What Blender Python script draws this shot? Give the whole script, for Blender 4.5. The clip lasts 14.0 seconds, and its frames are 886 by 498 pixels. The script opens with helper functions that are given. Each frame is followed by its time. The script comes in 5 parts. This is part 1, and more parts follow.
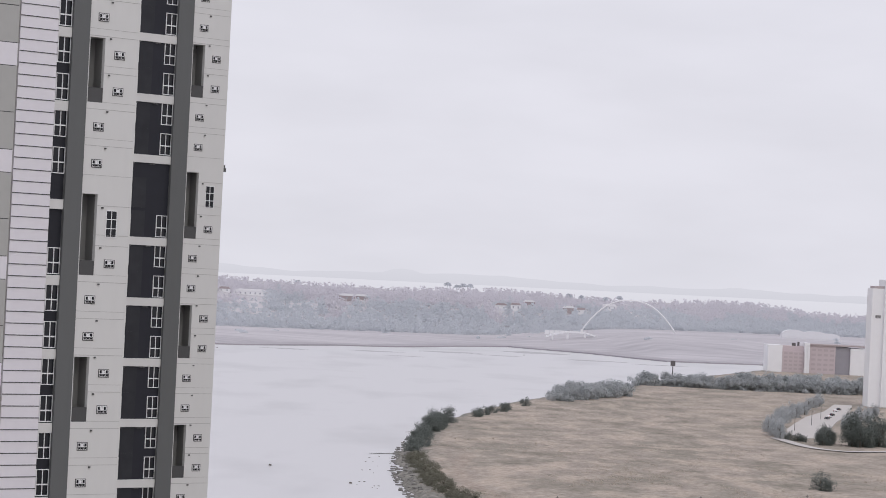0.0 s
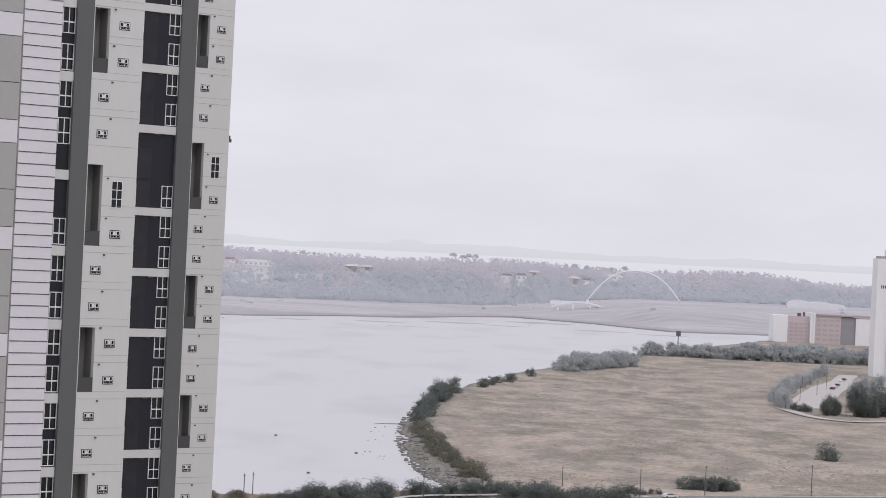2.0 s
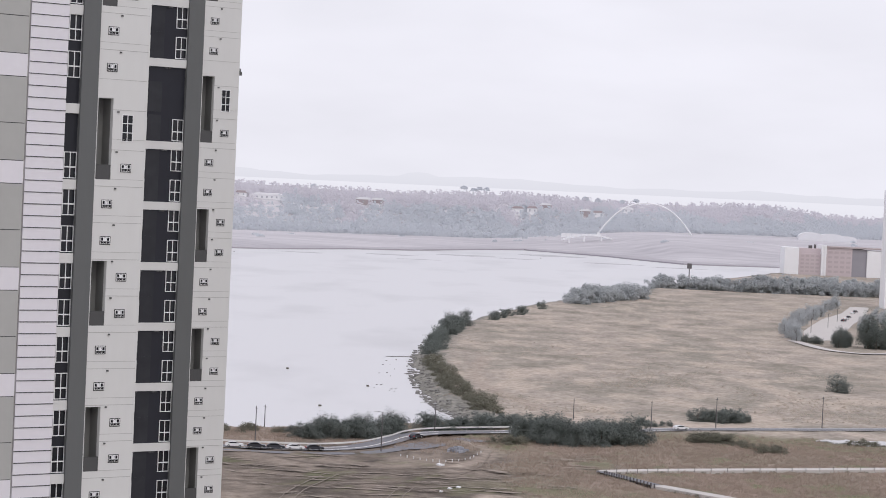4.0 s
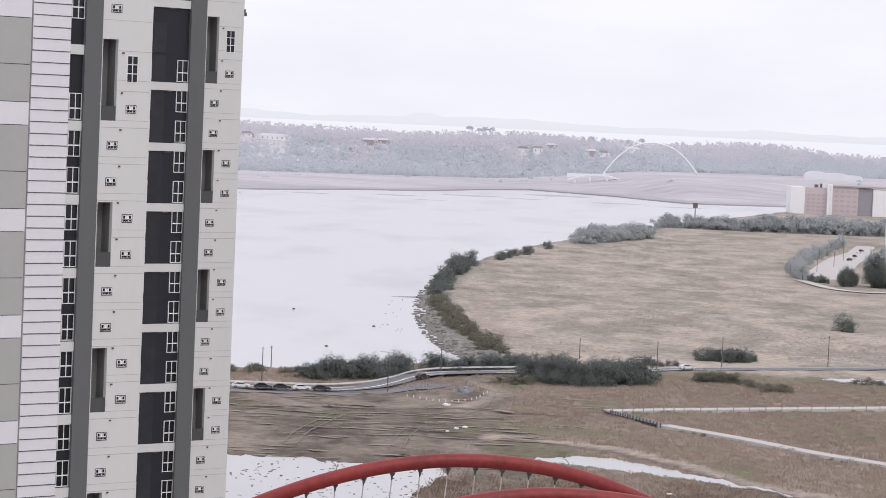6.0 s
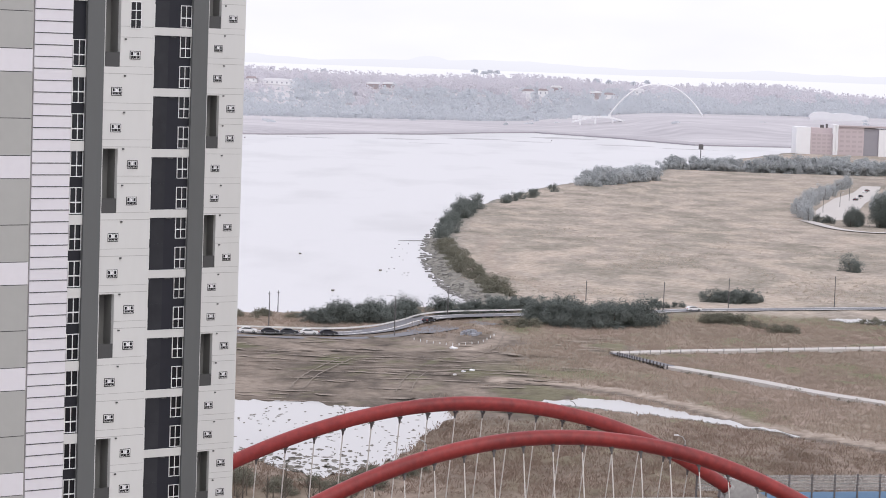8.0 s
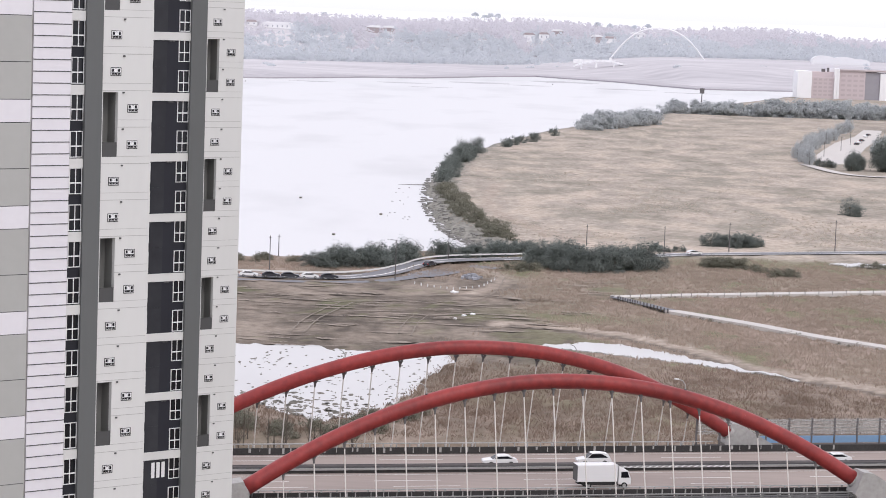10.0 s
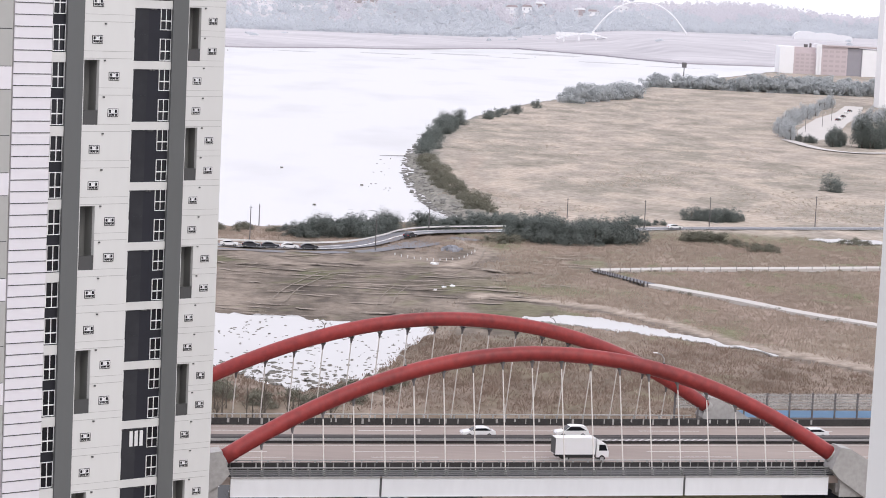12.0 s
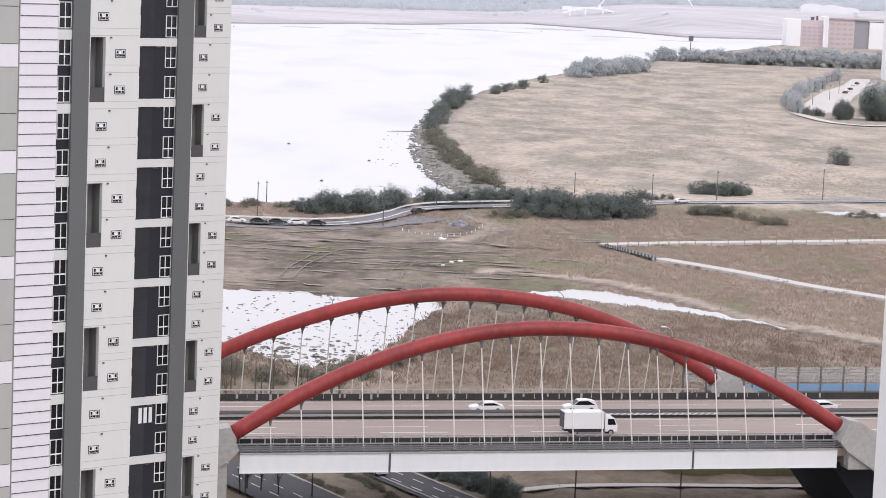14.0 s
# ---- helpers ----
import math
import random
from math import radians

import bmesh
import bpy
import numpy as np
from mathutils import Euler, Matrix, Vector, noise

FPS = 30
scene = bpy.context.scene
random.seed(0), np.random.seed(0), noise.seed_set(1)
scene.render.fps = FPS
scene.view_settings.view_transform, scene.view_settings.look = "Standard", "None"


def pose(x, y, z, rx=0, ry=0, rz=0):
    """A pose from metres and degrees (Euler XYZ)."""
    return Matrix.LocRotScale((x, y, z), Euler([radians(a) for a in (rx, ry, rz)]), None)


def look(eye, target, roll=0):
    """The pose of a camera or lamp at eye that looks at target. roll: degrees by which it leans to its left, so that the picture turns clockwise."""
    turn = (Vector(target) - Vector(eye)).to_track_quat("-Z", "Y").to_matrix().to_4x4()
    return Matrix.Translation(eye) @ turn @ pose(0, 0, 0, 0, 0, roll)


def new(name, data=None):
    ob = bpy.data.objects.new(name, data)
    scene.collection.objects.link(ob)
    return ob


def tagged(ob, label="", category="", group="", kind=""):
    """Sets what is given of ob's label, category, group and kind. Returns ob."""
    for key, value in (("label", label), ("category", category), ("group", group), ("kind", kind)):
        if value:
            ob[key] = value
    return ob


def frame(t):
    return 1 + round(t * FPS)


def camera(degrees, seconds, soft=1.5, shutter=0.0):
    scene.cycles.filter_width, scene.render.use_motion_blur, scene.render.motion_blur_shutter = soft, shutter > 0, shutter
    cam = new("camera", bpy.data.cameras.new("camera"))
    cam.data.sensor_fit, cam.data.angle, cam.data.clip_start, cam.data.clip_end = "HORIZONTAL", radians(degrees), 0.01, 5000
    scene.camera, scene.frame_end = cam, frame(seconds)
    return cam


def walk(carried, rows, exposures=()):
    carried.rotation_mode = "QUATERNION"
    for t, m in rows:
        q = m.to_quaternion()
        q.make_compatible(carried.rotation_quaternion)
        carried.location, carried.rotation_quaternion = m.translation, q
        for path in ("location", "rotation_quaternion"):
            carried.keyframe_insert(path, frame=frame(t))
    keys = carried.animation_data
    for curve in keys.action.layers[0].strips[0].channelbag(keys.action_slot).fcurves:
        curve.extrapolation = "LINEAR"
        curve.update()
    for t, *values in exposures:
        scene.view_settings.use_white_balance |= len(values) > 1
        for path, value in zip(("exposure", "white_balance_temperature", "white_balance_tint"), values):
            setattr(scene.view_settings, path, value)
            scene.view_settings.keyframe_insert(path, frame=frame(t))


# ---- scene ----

EYE_Z = 71.0
cam = camera(20.666, 14.0, soft=0.9)
# seconds, turn to the right, tilt up, lean, sideways sway
TURNS = [
    (0, 0.000, 0.678, 2.812, -0.02),
    (0.5, 0.017, 0.580, 2.844, -0.02),
    (1, 0.016, 0.453, 2.804, -0.02),
    (1.5, -0.024, 0.252, 2.781, -0.02),
    (2, -0.095, -0.025, 2.788, -0.02),
    (2.5, -0.171, -0.404, 2.759, -0.02),
    (3, -0.238, -0.809, 2.727, -0.02),
    (5.5, -0.340, -2.715, 2.581, -0.02),
    (6, -0.354, -3.029, 2.497, -0.02),
    (6.5, -0.370, -3.350, 2.432, -0.02),
    (7, -0.387, -3.697, 2.270, -0.02),
    (7.5, -0.411, -4.035, 2.158, -0.02),
    (8, -0.441, -4.365, 2.018, -0.02),
    (10.5, -0.399, -5.930, 2.088, -0.02),
    (11, -0.196, -6.105, 2.399, -0.02),
    (11.5, -0.014, -6.226, 2.633, -0.01),
    (12, 0.080, -6.336, 2.693, 0.0),
    (12.5, 0.056, -6.473, 2.589, 0.0),
    (13, -0.020, -6.654, 2.457, 0.0),
    (13.5, -0.076, -6.814, 2.371, 0.0),
    (14, -0.076, -6.927, 2.336, 0.0),
]
path = []
for t, turn, tilt, lean, sway in TURNS:
    a, e = radians(turn), radians(tilt)
    aim = (sway + 100 * math.sin(a) * math.cos(e), 100 * math.cos(a) * math.cos(e), EYE_Z + 100 * math.sin(e))
    path.append((t, look((sway, 0, EYE_Z), aim, lean)))
walk(cam, path, [(0, -0.29), (2.0, -0.26), (3.2, -0.16), (5.5, 0.0), (7.0, 0.08), (8.0, 0.15), (10.5, 0.32), (14.0, 0.40)])

# ---- sky and sun: a bright overcast sky ----
world = bpy.data.worlds.new("overcast")
scene.world = world
world.use_nodes = True
wn, wl = world.node_tree.nodes, world.node_tree.links
wn.clear()
sky = wn.new("ShaderNodeTexSky")
sky.sky_type, sky.sun_disc = "NISHITA", False
sky.sun_elevation, sky.sun_rotation = radians(48), radians(150)
sky.dust_density = 6.0
sky_bg, cloud_bg, sky_mix, w_out = (wn.new(k) for k in ("ShaderNodeBackground", "ShaderNodeBackground", "ShaderNodeMixShader", "ShaderNodeOutputWorld"))
sky_bg.inputs[1].default_value = 0.09
co, sep, ramp = wn.new("ShaderNodeTexCoord"), wn.new("ShaderNodeSeparateXYZ"), wn.new("ShaderNodeValToRGB")
wl.new(co.outputs["Generated"], sep.inputs[0])
wl.new(sep.outputs[2], ramp.inputs[0])
ramp.color_ramp.elements[0].position, ramp.color_ramp.elements[0].color = 0.0, (0.905, 0.90, 0.985, 1)
ramp.color_ramp.elements[1].position, ramp.color_ramp.elements[1].color = 0.5, (0.96, 0.945, 1.06, 1)
cl = wn.new("ShaderNodeTexNoise")
cl.inputs["Scale"].default_value, cl.inputs["Detail"].default_value = 9.0, 4.0
cmap = wn.new("ShaderNodeMapping")
cmap.inputs["Scale"].default_value = (1, 1, 3.5)
wl.new(co.outputs["Generated"], cmap.inputs[0])
wl.new(cmap.outputs[0], cl.inputs["Vector"])
cr = wn.new("ShaderNodeMapRange")
cr.inputs[1].default_value, cr.inputs[2].default_value, cr.inputs[3].default_value, cr.inputs[4].default_value = 0.3, 0.7, 1.03, 1.12
wl.new(cl.outputs[0], cr.inputs[0])
wl.new(ramp.outputs[0], cloud_bg.inputs[0])
wl.new(cr.outputs[0], cloud_bg.inputs[1])
sky_mix.inputs[0].default_value = 0.92
wl.new(sky.outputs[0], sky_bg.inputs[0])
wl.new(sky_bg.outputs[0], sky_mix.inputs[1])
wl.new(cloud_bg.outputs[0], sky_mix.inputs[2])
wl.new(sky_mix.outputs[0], w_out.inputs[0])
sun_data = bpy.data.lights.new("sun", "SUN")
sun_data.energy, sun_data.angle, sun_data.color = 0.6, radians(20), (1.0, 0.97, 0.93)
sun = new("sun", sun_data)
sun.matrix_world = look((0, 0, 300), (-0.45 * 100, 0.78 * 100, 200))


# ---- materials ----
def mat(name, col, rough=0.8, vary=0.15, scale=1.0, bump=0.0, metal=0.0, col2=None, stretch=(1, 1, 1), island=0.0, spec=0.5, leaf=0.0):
    """A procedural surface: a base colour that drifts at two scales towards col2, with fine relief."""
    m = bpy.data.materials.new(name)
    m.use_nodes = True
    n, l = m.node_tree.nodes, m.node_tree.links
    b = n["Principled BSDF"]
    b.inputs["Roughness"].default_value, b.inputs["Metallic"].default_value = rough, metal
    b.inputs["Specular IOR Level"].default_value = spec
    g, mp = n.new("ShaderNodeNewGeometry"), n.new("ShaderNodeMapping")
    mp.inputs["Scale"].default_value = stretch
    l.new(g.outputs["Position"], mp.inputs[0])
    big, fine = n.new("ShaderNodeTexNoise"), n.new("ShaderNodeTexNoise")
    big.inputs["Scale"].default_value, big.inputs["Detail"].default_value = scale * 0.22, 5
    fine.inputs["Scale"].default_value, fine.inputs["Detail"].default_value = scale * 2.3, 6
    l.new(mp.outputs[0], big.inputs["Vector"])
    l.new(mp.outputs[0], fine.inputs["Vector"])
    mix = n.new("ShaderNodeMix")
    mix.data_type = "RGBA"
    c2 = col2 or tuple(c * 0.62 for c in col)
    mix.inputs[6].default_value, mix.inputs[7].default_value = (*col, 1), (*c2, 1)
    add, rng = n.new("ShaderNodeMath"), n.new("ShaderNodeMapRange")
    l.new(big.outputs[0], add.inputs[0])
    l.new(fine.outputs[0], add.inputs[1])
    rng.inputs[1].default_value, rng.inputs[2].default_value = 0.72, 1.28
    rng.inputs[3].default_value, rng.inputs[4].default_value = 0.0, vary * 2
    l.new(add.outputs[0], rng.inputs[0])
    last = rng.outputs[0]
    if island:
        a2, m2 = n.new("ShaderNodeMath"), n.new("ShaderNodeMath")
        m2.operation = "MULTIPLY"
        m2.inputs[1].default_value = island
        l.new(g.outputs["Random Per Island"], m2.inputs[0])
        l.new(last, a2.inputs[0])
        l.new(m2.outputs[0], a2.inputs[1])
        a2.use_clamp = True
        last = a2.outputs[0]
    l.new(last, mix.inputs[0])
    l.new(mix.outputs[2], b.inputs["Base Color"])
    if leaf:
        tl, ms = n.new("ShaderNodeBsdfTranslucent"), n.new("ShaderNodeMixShader")
        ms.inputs[0].default_value = leaf
        l.new(mix.outputs[2], tl.inputs[0])
        l.new(b.outputs[0], ms.inputs[1])
        l.new(tl.outputs[0], ms.inputs[2])
        l.new(ms.outputs[0], n["Material Output"].inputs[0])
    if bump:
        bp = n.new("ShaderNodeBump")
        bp.inputs["Strength"].default_value, bp.inputs["Distance"].default_value = min(1, bump), 0.12
        l.new(fine.outputs[0], bp.inputs["Height"])
        l.new(bp.outputs[0], b.inputs["Normal"])
    return m


WALL_WHITE = mat("white_painted_concrete", (0.66, 0.66, 0.64), 0.85, 0.05, 0.6, 0.05, stretch=(1, 1, 0.25))
WALL_LINED = mat("white_ribbed_cladding", (0.74, 0.72, 0.75), 0.6, 0.05, 0.8, 0.03)
WALL_GREY = mat("grey_painted_concrete", (0.128, 0.133, 0.132), 0.85, 0.08, 0.5, 0.05, stretch=(1, 1, 0.25))
PANEL_GREY = mat("warm_grey_panel", (0.42, 0.42, 0.40), 0.8, 0.07, 0.5, 0.03)
DARK_PANEL = mat("charcoal_panel", (0.022, 0.023, 0.029), 0.5, 0.12, 0.6, 0.03, spec=0.25)
DARK_WALL = mat("dark_blue_grey_wall", (0.024, 0.025, 0.033), 0.5, 0.2, 0.3, 0.03, spec=0.25)
GROOVE = mat("dark_joint", (0.10, 0.10, 0.10), 0.9)
FRAME_WHITE = mat("white_window_frame", (0.78, 0.78, 0.78), 0.45, 0.03)
GLASS = mat("dark_window_glass", (0.012, 0.013, 0.016), 0.18, 0.1, 0.5, spec=0.35)
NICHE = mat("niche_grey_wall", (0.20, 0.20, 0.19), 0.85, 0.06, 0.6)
LOUVRE = mat("grey_louvre", (0.07, 0.07, 0.07), 0.6, 0.1)
RED = mat("red_painted_steel", (0.31, 0.041, 0.038), 0.45, 0.45, 0.5, 0.05, col2=(0.17, 0.026, 0.026), spec=0.35)
STEEL = mat("galvanised_steel", (0.42, 0.42, 0.41), 0.45, 0.1, 1.0, metal=0.6)
CABLE = mat("pale_cable_sheath", (0.66, 0.62, 0.58), 0.5, 0.06)
CONC = mat("weathered_concrete", (0.40, 0.39, 0.375), 0.9, 0.3, 0.8, 0.2, col2=(0.22, 0.21, 0.20))
GIRDER = mat("pale_girder_paint", (0.76, 0.77, 0.78), 0.6, 0.08, 0.5, 0.03, stretch=(1, 1, 0.3))
DECK = mat("pinkish_bridge_asphalt", (0.335, 0.278, 0.247), 0.9, 0.22, 0.5, 0.1, col2=(0.22, 0.182, 0.163), stretch=(0.08, 1, 1))
ASPHALT = mat("dark_asphalt", (0.075, 0.077, 0.08), 0.9, 0.15, 0.6, 0.1)
PALE_ROAD = mat("worn_grey_road", (0.20, 0.20, 0.215), 0.9, 0.15, 0.3, 0.1)
MARK = mat("white_road_paint", (0.72, 0.71, 0.68), 0.7, 0.12, 2.0)
BARRIER = mat("dark_barrier", (0.048, 0.045, 0.044), 0.85, 0.35, 1.5, col2=(0.018, 0.017, 0.017))
PATH = mat("pale_concrete_path", (0.55, 0.52, 0.49), 0.9, 0.1, 0.5, 0.1)
FOLIAGE = mat("evergreen_leaves", (0.195, 0.218, 0.198), 0.8, 0.2, 0.8, col2=(0.135, 0.155, 0.145), island=0.3, leaf=0.45)
# leaves of the farther plants: haze is put into this paler colour
PALE_LEAF = mat("haze_tinted_grey_green_leaves", (0.53, 0.55, 0.555), 0.9, 0.2, 0.3, col2=(0.44, 0.46, 0.47), island=0.2, leaf=0.5)
OLIVE = mat("olive_leaves", (0.235, 0.23, 0.175), 0.75, 0.2, 0.8, island=0.5, leaf=0.4)
BARK = mat("grey_brown_bark", (0.13, 0.11, 0.09), 0.95, 0.2, 3, 0.4)
REED = mat("dry_reed_stems", (0.43, 0.35, 0.29), 0.9, 0.3, 0.12, col2=(0.29, 0.24, 0.195), island=0.35, leaf=0.3)
BROWN_REED = mat("reddish_brown_reed_stems", (0.30, 0.222, 0.178), 0.9, 0.4, 0.15, col2=(0.215, 0.165, 0.128), island=0.3, leaf=0.4)
# far woods and land: atmospheric haze is put into the pale base colours
FAR_WOOD = mat("haze_tinted_woodland", (0.68, 0.705, 0.735), 0.95, 0.14, 0.02, col2=(0.59, 0.615, 0.65), island=0.05, spec=0.1, leaf=0.5)
RIDGE_WOOD = mat("haze_tinted_leafless_woodland", (0.735, 0.72, 0.755), 0.95, 0.14, 0.02, col2=(0.66, 0.65, 0.685), island=0.05, spec=0.1, leaf=0.5)
FAR_LAND = mat("haze_tinted_tidal_land", (0.59, 0.57, 0.585), 0.9, 0.5, 0.05, col2=(0.42, 0.405, 0.425), stretch=(0.12, 0.6, 1), spec=0.1)
FAR_WHITE = mat("distant_white_roof", (0.85, 0.85, 0.86), 0.7, 0.05)
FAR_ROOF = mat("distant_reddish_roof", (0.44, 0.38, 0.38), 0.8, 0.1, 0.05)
# far brick: washed out in its base colour to stand in for haze
BRICK = mat("haze_tinted_red_brick_wall", (0.58, 0.505, 0.515), 0.9, 0.12, 0.1, col2=(0.53, 0.46, 0.47))
POLE_M = mat("dark_weathered_pole", (0.13, 0.12, 0.12), 0.7, 0.1)
CAR_WHITE = mat("white_car_paint", (0.78, 0.78, 0.78), 0.25, 0.02)
CAR_DARK = mat("dark_car_paint", (0.04, 0.042, 0.05), 0.25, 0.02)
RUBBER = mat("black_rubber", (0.02, 0.02, 0.02), 0.8, 0.05)
LAMP_RED = mat("red_tail_lamp", (0.5, 0.02, 0.02), 0.3, 0.02)
LAMP_CLEAR = mat("clear_headlamp", (0.7, 0.7, 0.72), 0.15, 0.02)
BLUE = mat("blue_noise_panel", (0.20, 0.33, 0.50), 0.5, 0.08)
CLEAR_PANEL = mat("clouded_clear_panel", (0.55, 0.56, 0.55), 0.3, 0.1)
CLEAR_PANEL.node_tree.nodes["Principled BSDF"].inputs["Alpha"].default_value = 0.3
ROCK = mat("dark_shore_rock", (0.27, 0.26, 0.24), 0.95, 0.3, 1.0, 0.6, island=0.5)
SPECK = mat("dark_pond_weed", (0.19, 0.175, 0.145), 0.9, 0.2, 1.0, island=0.4)


def water_mat(name, col, rough, ripple, scale):
    m = bpy.data.materials.new(name)
    m.use_nodes = True
    n, l = m.node_tree.nodes, m.node_tree.links
    b = n["Principled BSDF"]
    b.inputs["Roughness"].default_value, b.inputs["IOR"].default_value = rough, 1.33
    g, mp, ns, ns2, bp, mix = (n.new(k) for k in ("ShaderNodeNewGeometry", "ShaderNodeMapping", "ShaderNodeTexNoise", "ShaderNodeTexNoise", "ShaderNodeBump", "ShaderNodeMix"))
    mp.inputs["Scale"].default_value = (1.0, 0.35, 1.0)
    l.new(g.outputs["Position"], mp.inputs[0])
    l.new(mp.outputs[0], ns.inputs["Vector"])
    l.new(mp.outputs[0], ns2.inputs["Vector"])
    ns.inputs["Scale"].default_value, ns.inputs["Detail"].default_value = scale, 4
    ns2.inputs["Scale"].default_value, ns2.inputs["Detail"].default_value = 0.018, 5
    mix.data_type = "RGBA"
    mix.inputs[6].default_value, mix.inputs[7].default_value = (*col, 1), (*(c * 0.78 for c in col), 1)
    rg = n.new("ShaderNodeMapRange")
    rg.inputs[1].default_value, rg.inputs[2].default_value = 0.5, 0.75
    l.new(ns2.outputs[0], rg.inputs[0])
    l.new(rg.outputs[0], mix.inputs[0])
    l.new(mix.outputs[2], b.inputs["Base Color"])
    bp.inputs["Strength"].default_value, bp.inputs["Distance"].default_value = ripple, 0.05
    l.new(ns.outputs[0], bp.inputs["Height"])
    l.new(bp.outputs[0], b.inputs["Normal"])
    return m


WATER = water_mat("silty_shallow_water", (0.57, 0.565, 0.572), 0.28, 0.08, 0.6)
POND = water_mat("pale_pond_water", (0.50, 0.49, 0.485), 0.28, 0.05, 1.5)


def ground_mat():
    """Dry grass, mud, reddish reeds, green turf and bank rubble, mixed by what covers each spot."""
    m = bpy.data.materials.new("coastal_ground")
    m.use_nodes = True
    n, l = m.node_tree.nodes, m.node_tree.links
    b = n["Principled BSDF"]
    b.inputs["Roughness"].default_value, b.inputs["Specular IOR Level"].default_value = 0.95, 0.2
    g = n.new("ShaderNodeNewGeometry")

    def noise_of(scale, stretch, lo, hi):
        mp, t, r = n.new("ShaderNodeMapping"), n.new("ShaderNodeTexNoise"), n.new("ShaderNodeMapRange")
        mp.inputs["Scale"].default_value = stretch
        t.inputs["Scale"].default_value, t.inputs["Detail"].default_value, t.inputs["Roughness"].default_value = scale, 8, 0.66
        r.inputs[1].default_value, r.inputs[2].default_value = lo, hi
        l.new(g.outputs["Position"], mp.inputs[0])
        l.new(mp.outputs[0], t.inputs["Vector"])
        l.new(t.outputs[0], r.inputs[0])
        return r.outputs[0], t.outputs[0]

    streak, _ = noise_of(0.10, (0.75, 0.45, 1), 0.38, 0.64)
    grain, fine = noise_of(0.75, (0.5, 0.45, 1), 0.35, 0.68)
    patch, _ = noise_of(0.045, (0.5, 0.30, 1), 0.46, 0.66)

    def blend(fac, a, c):
        x = n.new("ShaderNodeMix")
        x.data_type = "RGBA"
        l.new(fac, x.inputs[0])
        for k, v in ((6, a), (7, c)):
            if isinstance(v, tuple):
                x.inputs[k].default_value = (*v, 1)
            else:
                l.new(v, x.inputs[k])
        return x.outputs[2]

    def cover(key):
        a = n.new("ShaderNodeAttribute")
        a.attribute_name = key
        return a.outputs["Fac"]

    dry = blend(streak, (0.53, 0.462, 0.395), (0.38, 0.335, 0.29))
    dry = blend(patch, dry, (0.31, 0.288, 0.24))
    mud = blend(streak, (0.29, 0.243, 0.20), (0.105, 0.088, 0.073))
    reed = blend(streak, (0.37, 0.285, 0.235), (0.25, 0.195, 0.155))
    reed = blend(patch, reed, (0.25, 0.22, 0.16))
    reed = blend(cover("brown"), reed, blend(streak, (0.25, 0.19, 0.15), (0.155, 0.12, 0.092)))
    turf = blend(streak, (0.17, 0.185, 0.095), (0.25, 0.23, 0.15))
    bank = blend(grain, (0.34, 0.325, 0.29), (0.20, 0.20, 0.175))
    dry = blend(cover("tussock"), dry, blend(streak, (0.35, 0.315, 0.26), (0.26, 0.24, 0.195)))
    dry = blend(cover("straw"), dry, (0.62, 0.525, 0.435))
    mud = blend(cover("straw"), mud, (0.39, 0.33, 0.275))
    mud = blend(cover("tussock"), mud, (0.12, 0.10, 0.083))
    c = blend(cover("mud"), dry, mud)
    c = blend(cover("reed"), c, reed)
    c = blend(cover("turf"), c, turf)
    c = blend(cover("bank"), c, bank)
    c = blend(cover("bare"), c, blend(streak, (0.52, 0.44, 0.37), (0.38, 0.32, 0.27)))
    c = blend(cover("rut"), c, (0.15, 0.125, 0.105))
    dk = n.new("ShaderNodeMix")
    dk.data_type, dk.blend_type = "RGBA", "MULTIPLY"
    dk.inputs[7].default_value = (0.62, 0.60, 0.58, 1)
    l.new(grain, dk.inputs[0])
    l.new(c, dk.inputs[6])
    l.new(dk.outputs[2], b.inputs["Base Color"])
    bp = n.new("ShaderNodeBump")
    bp.inputs["Strength"].default_value, bp.inputs["Distance"].default_value = 0.8, 0.5
    l.new(fine, bp.inputs["Height"])
    l.new(bp.outputs[0], b.inputs["Normal"])
    return m


GROUND = ground_mat()


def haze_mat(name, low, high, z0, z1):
    """A far backdrop whose own glow stands in for haze lit by the sky."""
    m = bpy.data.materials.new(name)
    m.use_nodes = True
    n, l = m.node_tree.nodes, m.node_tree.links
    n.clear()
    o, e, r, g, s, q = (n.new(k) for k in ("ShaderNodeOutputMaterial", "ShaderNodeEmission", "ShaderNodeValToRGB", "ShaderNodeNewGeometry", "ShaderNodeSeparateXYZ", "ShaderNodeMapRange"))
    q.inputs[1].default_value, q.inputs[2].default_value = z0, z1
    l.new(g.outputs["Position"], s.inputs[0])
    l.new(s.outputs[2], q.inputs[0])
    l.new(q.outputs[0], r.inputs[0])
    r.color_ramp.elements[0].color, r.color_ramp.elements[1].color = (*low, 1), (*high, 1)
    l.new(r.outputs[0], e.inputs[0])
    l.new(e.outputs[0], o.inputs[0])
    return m


